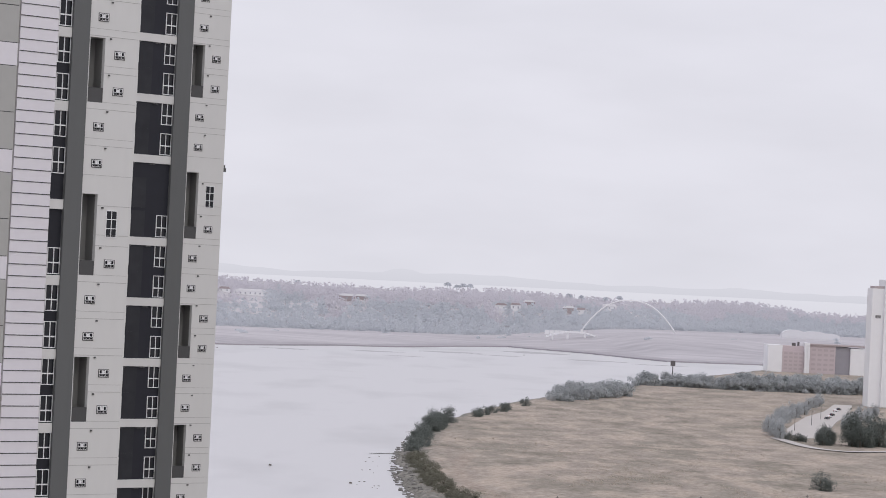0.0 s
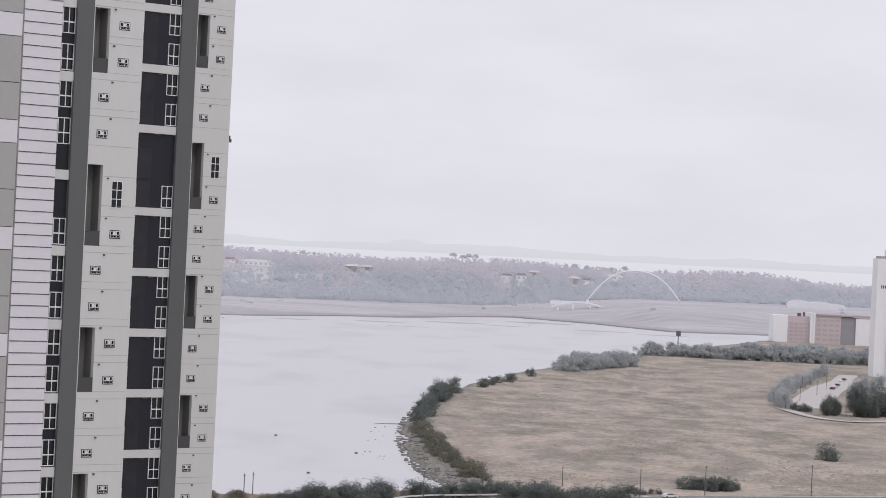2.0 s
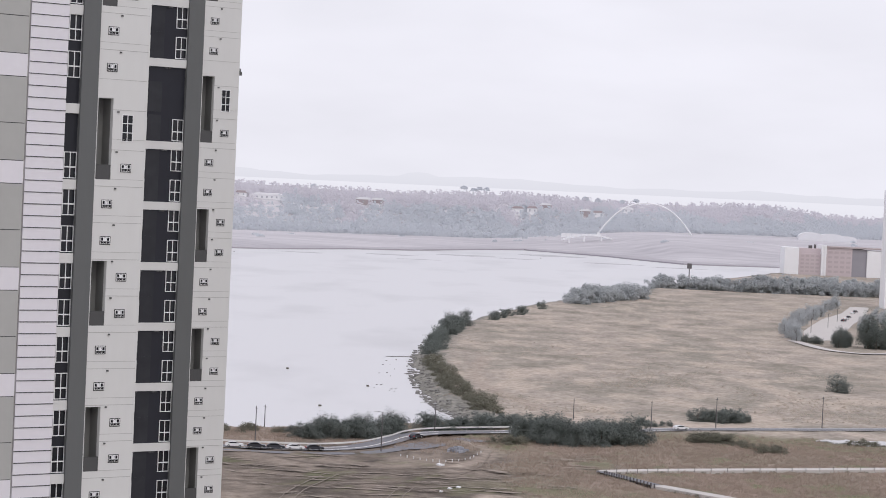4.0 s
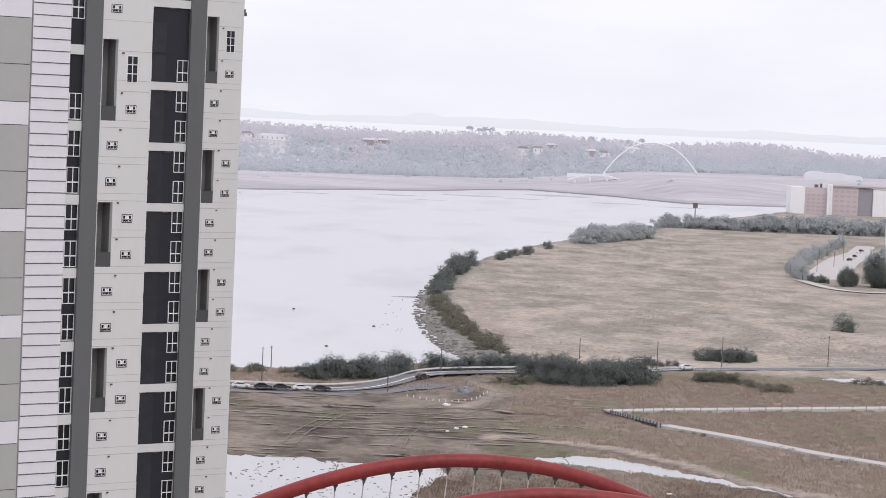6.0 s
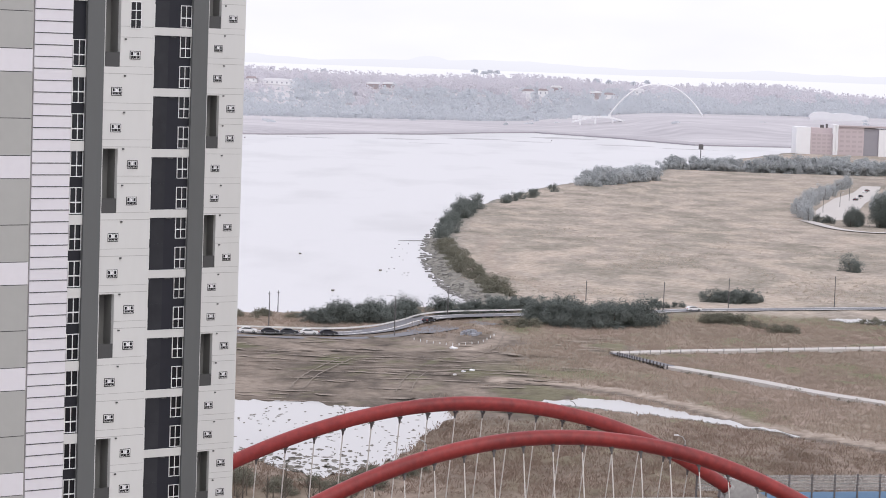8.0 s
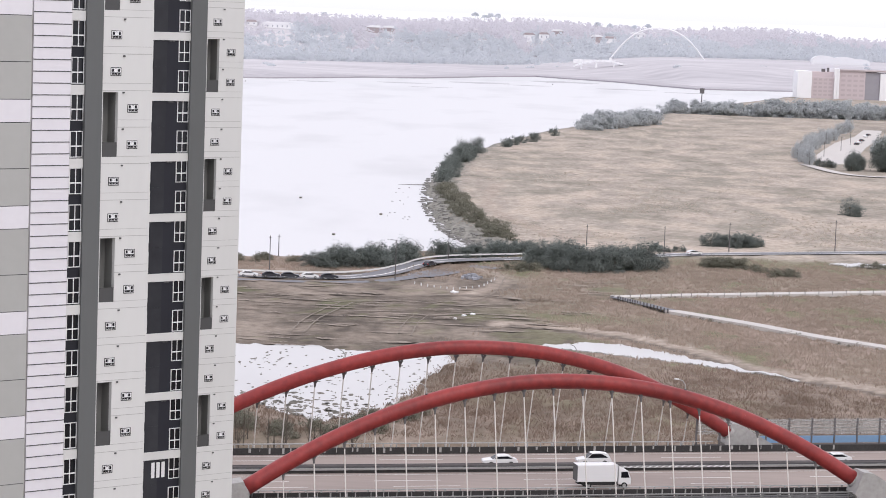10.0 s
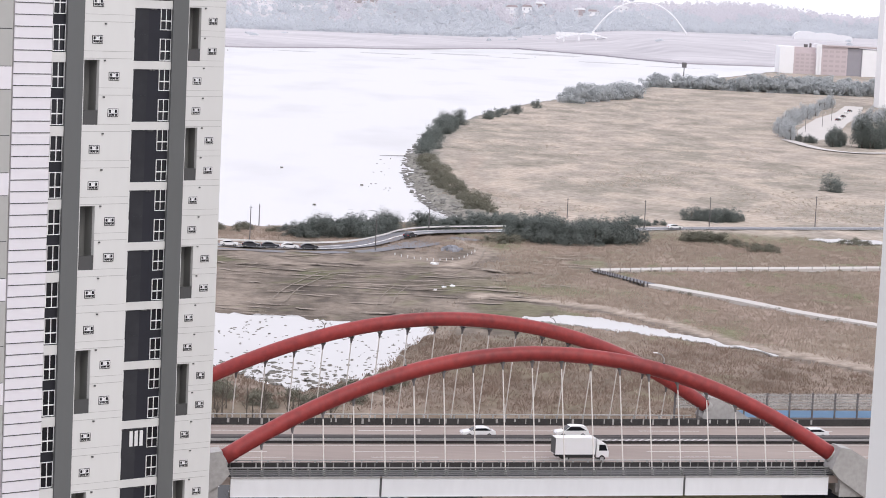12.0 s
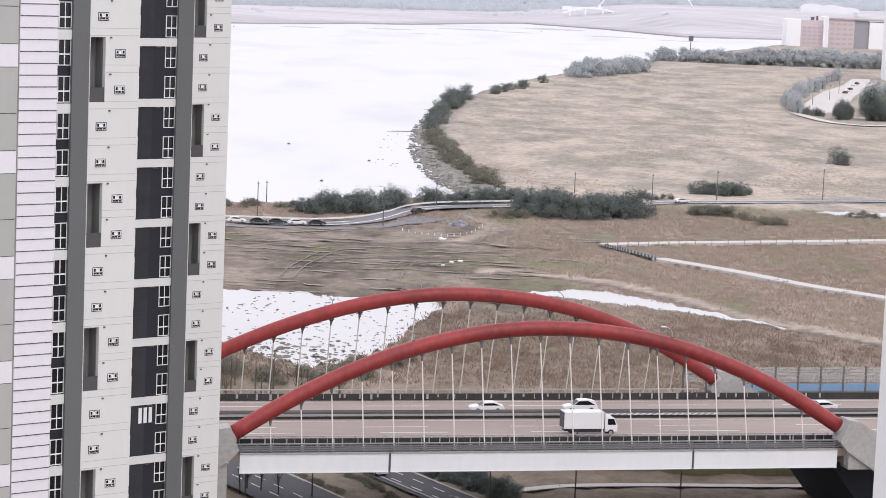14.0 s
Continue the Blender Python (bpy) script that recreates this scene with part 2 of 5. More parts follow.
# ---- mesh helpers ----
class Shape:
    """Collects corners and faces of one mesh."""

    def __init__(self):
        self.v, self.f = [], []

    def box(self, x0, x1, y0, y1, z0, z1, m=None):
        k = len(self.v)
        c = [(x, y, z) for z in (z0, z1) for x, y in ((x0, y0), (x1, y0), (x1, y1), (x0, y1))]
        self.v += [tuple(m @ Vector(p)) for p in c] if m else c
        self.f += [tuple(k + i for i in q) for q in ((3, 2, 1, 0), (4, 5, 6, 7), (0, 1, 5, 4), (1, 2, 6, 5), (2, 3, 7, 6), (3, 0, 4, 7))]
        return self

    def prism(self, outline, z0, z1):
        k, n = len(self.v), len(outline)
        self.v += [(x, y, z0) for x, y in outline] + [(x, y, z1) for x, y in outline]
        self.f += [tuple(k + n + i for i in range(n)), tuple(k + n - 1 - i for i in range(n))]
        self.f += [(k + i, k + (i + 1) % n, k + n + (i + 1) % n, k + n + i) for i in range(n)]
        return self

    def profile(self, outline, y0, y1):
        """Outline in x and z, pushed along y."""
        k, n = len(self.v), len(outline)
        self.v += [(x, y0, z) for x, z in outline] + [(x, y1, z) for x, z in outline]
        self.f += [tuple(k + i for i in range(n)), tuple(k + 2 * n - 1 - i for i in range(n))]
        self.f += [(k + i, k + n + i, k + n + (i + 1) % n, k + (i + 1) % n) for i in range(n)]
        return self

    def tube(self, pts, radii, sides=8, caps=True):
        pts = [Vector(p) for p in pts]
        k = len(self.v)
        if not isinstance(radii, (list, tuple)):
            radii = [radii] * len(pts)
        for i, p in enumerate(pts):
            d = (pts[min(i + 1, len(pts) - 1)] - pts[max(i - 1, 0)]).normalized()
            a = d.cross(Vector((0, 0, 1)) if abs(d.z) < 0.95 else Vector((0, 1, 0))).normalized()
            c = d.cross(a)
            for j in range(sides):
                w = 2 * math.pi * j / sides
                self.v.append(tuple(p + radii[i] * (a * math.cos(w) + c * math.sin(w))))
        for i in range(len(pts) - 1):
            for j in range(sides):
                q = k + i * sides
                self.f.append((q + j, q + sides + j, q + sides + (j + 1) % sides, q + (j + 1) % sides))
        if caps:
            self.f += [tuple(k + j for j in range(sides)), tuple(k + (len(pts) - 1) * sides + sides - 1 - j for j in range(sides))]
        return self

    def ribbon(self, pts, half, z, up=0.0):
        """A flat strip of that half width along points in plan."""
        k = len(self.v)
        for i, p in enumerate(pts):
            a, c = Vector(pts[max(i - 1, 0)][:2]), Vector(pts[min(i + 1, len(pts) - 1)][:2])
            d = (c - a).normalized()
            w = half[i] if isinstance(half, (list, tuple)) else half
            s = Vector((-d.y, d.x)) * w
            h = p[2] if len(p) > 2 else z
            self.v += [(p[0] + s.x, p[1] + s.y, h + up), (p[0] - s.x, p[1] - s.y, h + up)]
        self.f += [(k + 2 * i + 1, k + 2 * i + 3, k + 2 * i + 2, k + 2 * i) for i in range(len(pts) - 1)]
        return self

    def slab(self, pts, half, z0, z1):
        """A strip with upright sides."""
        k = len(self.v)
        for i, p in enumerate(pts):
            a, c = Vector(pts[max(i - 1, 0)][:2]), Vector(pts[min(i + 1, len(pts) - 1)][:2])
            d = (c - a).normalized()
            w = half[i] if isinstance(half, (list, tuple)) else half
            s = Vector((-d.y, d.x)) * w
            self.v += [(p[0] + s.x, p[1] + s.y, z1), (p[0] - s.x, p[1] - s.y, z1), (p[0] + s.x, p[1] + s.y, z0), (p[0] - s.x, p[1] - s.y, z0)]
        for i in range(len(pts) - 1):
            q = k + 4 * i
            self.f += [(q + 1, q + 5, q + 4, q), (q + 3, q + 7, q + 5, q + 1), (q, q + 4, q + 6, q + 2)]
        return self

    def mesh(self, name, material, smooth=False):
        me = bpy.data.meshes.new(name)
        me.from_pydata(self.v, [], self.f)
        me.materials.append(material)
        if smooth:
            me.polygons.foreach_set("use_smooth", [True] * len(me.polygons))
        me.update()
        return me


def part(name, shape, material, parent=None, label="", m=None, smooth=False):
    data = shape if isinstance(shape, bpy.types.Mesh) else shape.mesh(name, material, smooth)
    ob = new(name, data)
    ob.parent = parent
    if m:
        ob.matrix_basis = m
    if label:
        ob["label"] = label
    return ob


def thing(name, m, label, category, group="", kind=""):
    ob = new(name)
    ob.matrix_basis = m
    ob.empty_display_size = 0.5
    return tagged(ob, label, category, group, kind)


def single(name, shape, material, label, category, group="", kind="", m=None, smooth=False):
    return tagged(part(name, shape, material, None, "", m, smooth), label, category, group, kind)


rnd = random.Random(7)


def bend(p, n=6):
    """A smooth line through points in plan."""
    out = []
    q = [p[0], *p, p[-1]]
    for i in range(1, len(q) - 2):
        for j in range(n):
            t = j / n
            out.append(tuple(0.5 * ((2 * b) + (c - a) * t + (2 * a - 5 * b + 4 * c - d) * t * t + (3 * b - a - 3 * c + d) * t ** 3) for a, b, c, d in zip(q[i - 1], q[i], q[i + 1], q[i + 2])))
    return out + [tuple(p[-1])]


# ---- water, ground and far land ----
SHORE = [(-300, -80), (-300, 590), (-61, 676), (-42, 688), (-4, 715), (6, 735), (-2.8, 772), (-9.6, 831), (-13.5, 905), (-14.2, 995), (-7.6, 1148), (6, 1242),
         (25, 1350), (49, 1466), (75, 1540), (130, 1700), (148, 1811), (214, 2012), (313, 2301), (560, 2420), (560, -80)]
single("water", Shape().prism([(-4900, 565), (4900, 565), (4900, 4950), (-4900, 4950)], -4, -1.5), WATER, "calm silty grey bay water at low tide", "water", kind="structure")


def shore_distance(x, y):
    """Metres inside (positive) or outside the shore line."""
    best = np.full(x.shape, 1e9)
    inside = np.zeros(x.shape, bool)
    for (ax, ay), (bx, by) in zip(SHORE, SHORE[1:] + SHORE[:1]):
        dx, dy = bx - ax, by - ay
        t = np.clip(((x - ax) * dx + (y - ay) * dy) / (dx * dx + dy * dy), 0, 1)
        best = np.minimum(best, np.hypot(x - ax - t * dx, y - ay - t * dy))
        if dy:
            inside ^= ((ay > y) != (by > y)) & (x < ax + (y - ay) / dy * dx)
    return np.where(inside, best, -best)


def soft(v, a, b):
    t = np.clip((v - a) / (b - a), 0, 1)
    return t * t * (3 - 2 * t)


def inside_poly(poly, x, y):
    r = np.zeros(x.shape, bool)
    for (ax, ay), (bx, by) in zip(poly, poly[1:] + poly[:1]):
        if by != ay:
            r ^= ((ay > y) != (by > y)) & (x < ax + (y - ay) / (by - ay) * (bx - ax))
    return r


def wobble(x, y, s, seed):
    return np.array([noise.fractal(Vector((a * s, b * s * 0.5, seed)), 0.7, 2.0, 4) for a, b in zip(x.ravel(), y.ravel())]).reshape(x.shape)


gx = np.concatenate([np.arange(-300, -72, 12), np.arange(-72, 150, 2.0), np.arange(150, 565, 10)])
gy = np.concatenate([np.arange(-80, 280, 12), np.arange(280, 760, 2.5), np.arange(760, 1300, 3), np.arange(1300, 2425, 16)])
X, Y = np.meshgrid(gx, gy)
WB = wobble(X, Y, 0.03, 3.0)
WB2 = wobble(X, Y, 0.12, 9.0)
SD = shore_distance(X, Y) + WB * 3 + WB2 * 1.5
mud = soft(-(Y - 655 - WB * 25), 0, 15) * soft(-(X - 20 - WB * 30 - (Y - 560) * 0.15), -6, 14) * soft(Y, 470, 490)
reed = soft(-(Y - 715 - WB * 20), 0, 30) * (1 - mud) * (0.8 + 0.2 * soft(WB, -0.3, 0.3))
turf = np.clip((1 - 0.3 * mud) * soft(WB2 + WB, 0.32, 0.75) * soft(-(Y - 740), 0, 60) * 0.9, 0, 1)
turf = np.maximum(turf, 0.95 * np.exp(-((X - 26) / 18) ** 2 - ((Y - 566 - WB * 12) / 11) ** 2))
turf = np.maximum(turf, 0.8 * np.exp(-((X - 95) / 40) ** 2 - ((Y - 700 - WB * 10) / 14) ** 2))
turf = np.maximum(turf, 0.9 * np.exp(-((X - 17) / 6) ** 2 - ((Y - 655 - WB * 6) / 14) ** 2))
turf = np.maximum(turf, 0.4 * soft(-(Y - 418 - WB * 20 + np.abs(X + 20) * 0.25), 0, 16))
bank = soft(-SD, -9, -4) * soft(Y, 690, 760)
bank = np.maximum(bank, soft(-SD, -16, -8) * soft(Y, 690, 760) * soft(-Y, -1300, -1100))
Z = -3.0 * soft(-SD, -4, 3) + WB2 * 0.25 * soft(SD, 2, 8) + reed * WB2 * 0.35
Z -= 6.0 * soft(-(Y - 396), 0, 26)
# hollows under the pools, and bare tracks worn into the grass
POND_LINE = [(-75, 492), (-45, 499), (-31, 498), (-17, 494), (-1.2, 491), (-4.9, 466), (-10.4, 433), (-17.8, 417), (-24, 410), (-31, 419), (-40, 430), (-75, 435)]
PUDDLE_LINE = [(17, 513), (26, 519.5), (33, 519.5), (41, 512.5), (54, 496), (68, 477), (54, 490), (42, 499), (25, 508)]
hollow = (inside_poly(POND_LINE, X, Y) | inside_poly(PUDDLE_LINE, X, Y)).astype(float)
wide = hollow.copy()
wide[1:] = np.maximum(wide[1:], hollow[:-1]); wide[:-1] = np.maximum(wide[:-1], hollow[1:])
flat = wide.copy()
flat[:, 1:] = np.maximum(flat[:, 1:], wide[:, :-1]); flat[:, :-1] = np.maximum(flat[:, :-1], wide[:, 1:])
Z = Z * (1 - 0.8 * flat) - 0.35 * hollow


def near_line(pts, wd):
    best = np.full(X.shape, 1e9)
    for (ax, ay), (bx, by) in zip(pts, pts[1:]):
        dx, dy = bx - ax, by - ay
        t = np.clip(((X - ax) * dx + (Y - ay) * dy) / (dx * dx + dy * dy), 0, 1)
        best = np.minimum(best, np.hypot(X - ax - t * dx, (Y - ay - t * dy) * 0.5))
    return 1 - soft(best + WB2 * 1.4, wd * 0.5, wd)


bare = near_line([(10, 548), (27, 541), (37, 534.5), (48, 519), (59.4, 492), (71.5, 479), (85.5, 463.5), (110, 440)], 3.6)
bare = np.maximum(bare, 0.75 * near_line([(14, 985), (9, 900), (12, 850), (20, 815), (28, 775), (36, 755)], 4.0))
bare = np.maximum(bare, 0.6 * near_line([(2, 600), (9, 620), (12, 645), (6, 660)], 3.0))
rut = 0.9 * near_line([(12, 544), (26, 537.5), (36, 530.5), (46.5, 514.5), (58.4, 487.5), (70.5, 474.5), (84.5, 459)], 1.6)
rut = np.maximum(rut, 0.6 * near_line([(-44, 606), (-20, 590), (5, 600)], 1.1))
rut = np.maximum(rut, 0.6 * near_line([(-40, 570), (-25, 561), (-8, 566), (10, 582)], 1.3))
reed = reed * (1 - bare)
WB3 = wobble(X, Y, 0.055, 21.0)
tussock = soft(WB3 * 0.7 + WB * 0.5, 0.14, 0.42) * (0.45 + 0.55 * soft(WB2, -0.2, 0.3))
for px0, py0, sx, sy in ((34, 1178, 16, 10), (57, 1020, 14, 12), (45, 966, 9, 9), (85, 1071, 20, 12), (97, 924, 14, 9), (120, 1000, 22, 14), (60, 850, 12, 8), (20, 1080, 7, 9), (48, 1120, 8, 7), (70, 1110, 10, 6), (30, 880, 10, 5), (110, 840, 16, 5), (75, 800, 14, 5), (130, 800, 18, 4)):
    tussock = np.maximum(tussock, 0.85 * np.exp(-((X - px0 - WB3 * 8) / sx) ** 2 - ((Y - py0 - WB * 12) / sy) ** 2) * (0.5 + 0.5 * soft(WB2, -0.3, 0.2)))
straw = 0.55 * soft(-WB3 - WB * 0.4, 0.1, 0.45)
brown = soft(-(Y - 505 - WB * 22 + X * 0.25), 0, 30) * (0.75 + 0.25 * soft(WB3, -0.2, 0.2))
turf = turf * (1 - 0.75 * brown)
ng = Shape()
ng.v = list(zip(X.ravel().tolist(), Y.ravel().tolist(), Z.ravel().tolist()))
w = len(gx)
ng.f = [(j * w + i, j * w + i + 1, (j + 1) * w + i + 1, (j + 1) * w + i) for j in range(len(gy) - 1) for i in range(w - 1)]
ground = single("ground", ng, GROUND, "reclaimed coastal ground with dry grass, mud and reeds", "ground", kind="structure", smooth=True)
for key, val in (("mud", mud), ("reed", reed), ("turf", turf), ("bank", bank), ("bare", bare), ("tussock", tussock), ("straw", straw), ("rut", rut), ("brown", brown)):
    at = ground.data.attributes.new(key, "FLOAT", "POINT")
    at.data.foreach_set("value", np.clip(val, 0, 1).ravel().astype(np.float32))


def ground_z(x, y):
    i = int(np.clip(np.searchsorted(gx, x) - 1, 0, len(gx) - 2))
    j = int(np.clip(np.searchsorted(gy, y) - 1, 0, len(gy) - 2))
    return float(min(Z[j, i], Z[j, i + 1], Z[j + 1, i], Z[j + 1, i + 1]))


# far shore: tidal flats that rise to a wooded hill
def far_front(x):
    return np.interp(x, [-900, -207, -121, -66, 3, 78, 181, 240, 338, 700, 1500], [2200, 2286, 2422, 2459, 2600, 2700, 2560, 2430, 2480, 2600, 2900])


def wood_front(x):
    return 2790 + np.clip((x + 250) * 0.55, -100, 700)


def far_height(x, y):
    rise = 3 + 15 * soft(x, 20, 260)
    base = 3.5 * soft(y - far_front(x), 0, 60) + rise * soft(y - far_front(x), 40, 300) - 2.6
    crest = np.interp(x, [-300, -220, -140, -80, 0, 90, 200, 300, 400, 490, 530, 600], [46, 42, 43, 39, 44, 45, 41, 37, 43, 42, 35, 31])
    hill = (crest - rise) * soft(y - wood_front(x), 0, 330)
    return base + hill


fx, fy = np.arange(-900, 1500, 14.0), np.arange(2150, 4700, 16.0)
FX, FY = np.meshgrid(fx, fy)
FW = wobble(FX, FY, 0.006, 5.0)
FZ = far_height(FX, FY + FW * 35) + FW * 2.5 * soft(FY - wood_front(FX), 0, 200)
fg = Shape()
fg.v = list(zip(FX.ravel().tolist(), FY.ravel().tolist(), FZ.ravel().tolist()))
w = len(fx)
fg.f = [(j * w + i, j * w + i + 1, (j + 1) * w + i + 1, (j + 1) * w + i) for j in range(len(fy) - 1) for i in range(w - 1)]
single("far_shore", fg, FAR_LAND, "low far shore in haze-pale colours rising to a wooded hill", "shore", kind="structure", smooth=True)

# the distance: bright sea strip and faint hills, glowing sheets in haze colours
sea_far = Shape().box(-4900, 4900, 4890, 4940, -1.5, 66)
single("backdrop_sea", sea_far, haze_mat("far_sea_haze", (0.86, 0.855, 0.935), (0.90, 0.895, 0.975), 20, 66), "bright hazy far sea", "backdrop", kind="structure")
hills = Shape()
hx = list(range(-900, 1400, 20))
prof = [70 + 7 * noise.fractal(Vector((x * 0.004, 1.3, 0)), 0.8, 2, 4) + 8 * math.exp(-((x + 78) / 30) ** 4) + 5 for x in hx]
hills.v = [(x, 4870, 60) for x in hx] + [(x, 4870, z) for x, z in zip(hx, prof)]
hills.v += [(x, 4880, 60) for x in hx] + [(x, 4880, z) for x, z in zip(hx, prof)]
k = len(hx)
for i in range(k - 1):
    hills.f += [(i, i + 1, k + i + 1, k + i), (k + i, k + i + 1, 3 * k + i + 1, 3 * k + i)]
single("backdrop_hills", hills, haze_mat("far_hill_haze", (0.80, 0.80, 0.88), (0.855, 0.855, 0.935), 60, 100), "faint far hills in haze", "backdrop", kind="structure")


# ---- apartment towers ----
def window_unit(w, h, cols, parent, x, z, y, name="window"):
    """A white-framed window with dark panes, its face at depth y."""
    win = new(name)
    win.parent = parent
    win.matrix_basis = pose(x, y, z)
    fr = Shape()
    t = 0.065
    fr.box(-w / 2, w / 2, -0.05, 0.06, -h / 2, -h / 2 + t).box(-w / 2, w / 2, -0.05, 0.06, h / 2 - t, h / 2)
    fr.box(-w / 2, -w / 2 + t, -0.05, 0.06, -h / 2 + t, h / 2 - t).box(w / 2 - t, w / 2, -0.05, 0.06, -h / 2 + t, h / 2 - t)
    for c in range(1, cols):
        xc = -w / 2 + w * c / cols
        fr.box(xc - t / 2, xc + t / 2, -0.045, 0.05, -h / 2 + t, h / 2 - t)
    fr.box(-w / 2 + t, w / 2 - t, -0.046, 0.05, -0.20, -0.10)
    part("frame", fr, FRAME_WHITE, win)
    part("pane", Shape().box(-w / 2 + 0.02, w / 2 - 0.02, 0.0, 0.03, -h / 2 + 0.02, h / 2 - 0.02), GLASS, win)
    return win


def small_window(parent, x, z, tall=False):
    win = new("window")
    win.parent = parent
    win.matrix_basis = pose(x, 0, z)
    w, h = (0.84, 0.56) if not tall else (0.98, 2.1)
    fr = Shape()
    t = 0.05
    if not tall:
        rim = Shape().box(-w / 2 - 0.05, w / 2 + 0.05, -0.03, 0.01, -h / 2 - 0.05, -h / 2).box(-w / 2 - 0.05, w / 2 + 0.05, -0.03, 0.01, h / 2, h / 2 + 0.05)
        rim.box(-w / 2 - 0.05, -w / 2, -0.03, 0.01, -h / 2, h / 2).box(w / 2, w / 2 + 0.05, -0.03, 0.01, -h / 2, h / 2)
        part("sealant_rim", rim, RUBBER, win)
        part("blind", Shape().box(-w * 0.11, w * 0.11, -0.02, -0.013, -0.02, h * 0.36), FRAME_WHITE, win, "pale blind behind the middle pane")
    fr.box(-w / 2, w / 2, -0.04, 0.02, -h / 2, -h / 2 + t).box(-w / 2, w / 2, -0.04, 0.02, h / 2 - t, h / 2)
    fr.box(-w / 2, -w / 2 + t, -0.04, 0.02, -h / 2 + t, h / 2 - t).box(w / 2 - t, w / 2, -0.04, 0.02, -h / 2 + t, h / 2 - t)
    for c in ((0.33, 0.67) if not tall else (0.5,)):
        fr.box(-w / 2 + w * c - 0.03, -w / 2 + w * c + 0.03, -0.035, 0.02, -h / 2 + t, h / 2 - t)
    for c in ((0.42,) if not tall else (0.33, 0.67)):
        fr.box(-w / 2 + t, w / 2 - t, -0.034, 0.02, -h / 2 + h * c - 0.03, -h / 2 + h * c + 0.03)
    part("frame", fr, FRAME_WHITE, win)
    part("pane", Shape().box(-w / 2 + 0.02, w / 2 - 0.02, -0.012, 0.0, -h / 2 + 0.02, h / 2 - 0.02), GLASS, win)
    if not tall:
        rail = Shape()
        for i in range(5):
            rail.box(-w / 2 + 0.06 + i * 0.17, -w / 2 + 0.09 + i * 0.17, -0.10, -0.07, -h / 2, -h / 2 + 0.2)
        rail.box(-w / 2, w / 2, -0.11, -0.06, -h / 2 + 0.18, -h / 2 + 0.22)
        part("guard_rail", rail, GROOVE, win)
    return win


CACHE = {}


def mat_cache(key, col=(0.42, 0.42, 0.41)):
    if key not in CACHE:
        CACHE[key] = mat(key, col, 0.5, 0.05)
    return CACHE[key]


def storeys(anchor, low, high):
    """Window heights: one tall storey above the anchor, the rest even; each with its place in the rhythm of four."""
    rows = []
    k = 0
    z = anchor
    while z > low:
        rows.append((z, k, False))
        z -= 2.85
        k += 1
    rows.append((anchor + 3.12, -1, True))
    z, k = anchor + 7.76, -2
    while z < high:
        rows.append((z, k, False))
        z += 2.85
        k -= 1
    return rows


def outer(k):
    """Windows stand beside the niches on two storeys out of four."""
    return (k + 1) % 4 in (0, 1)


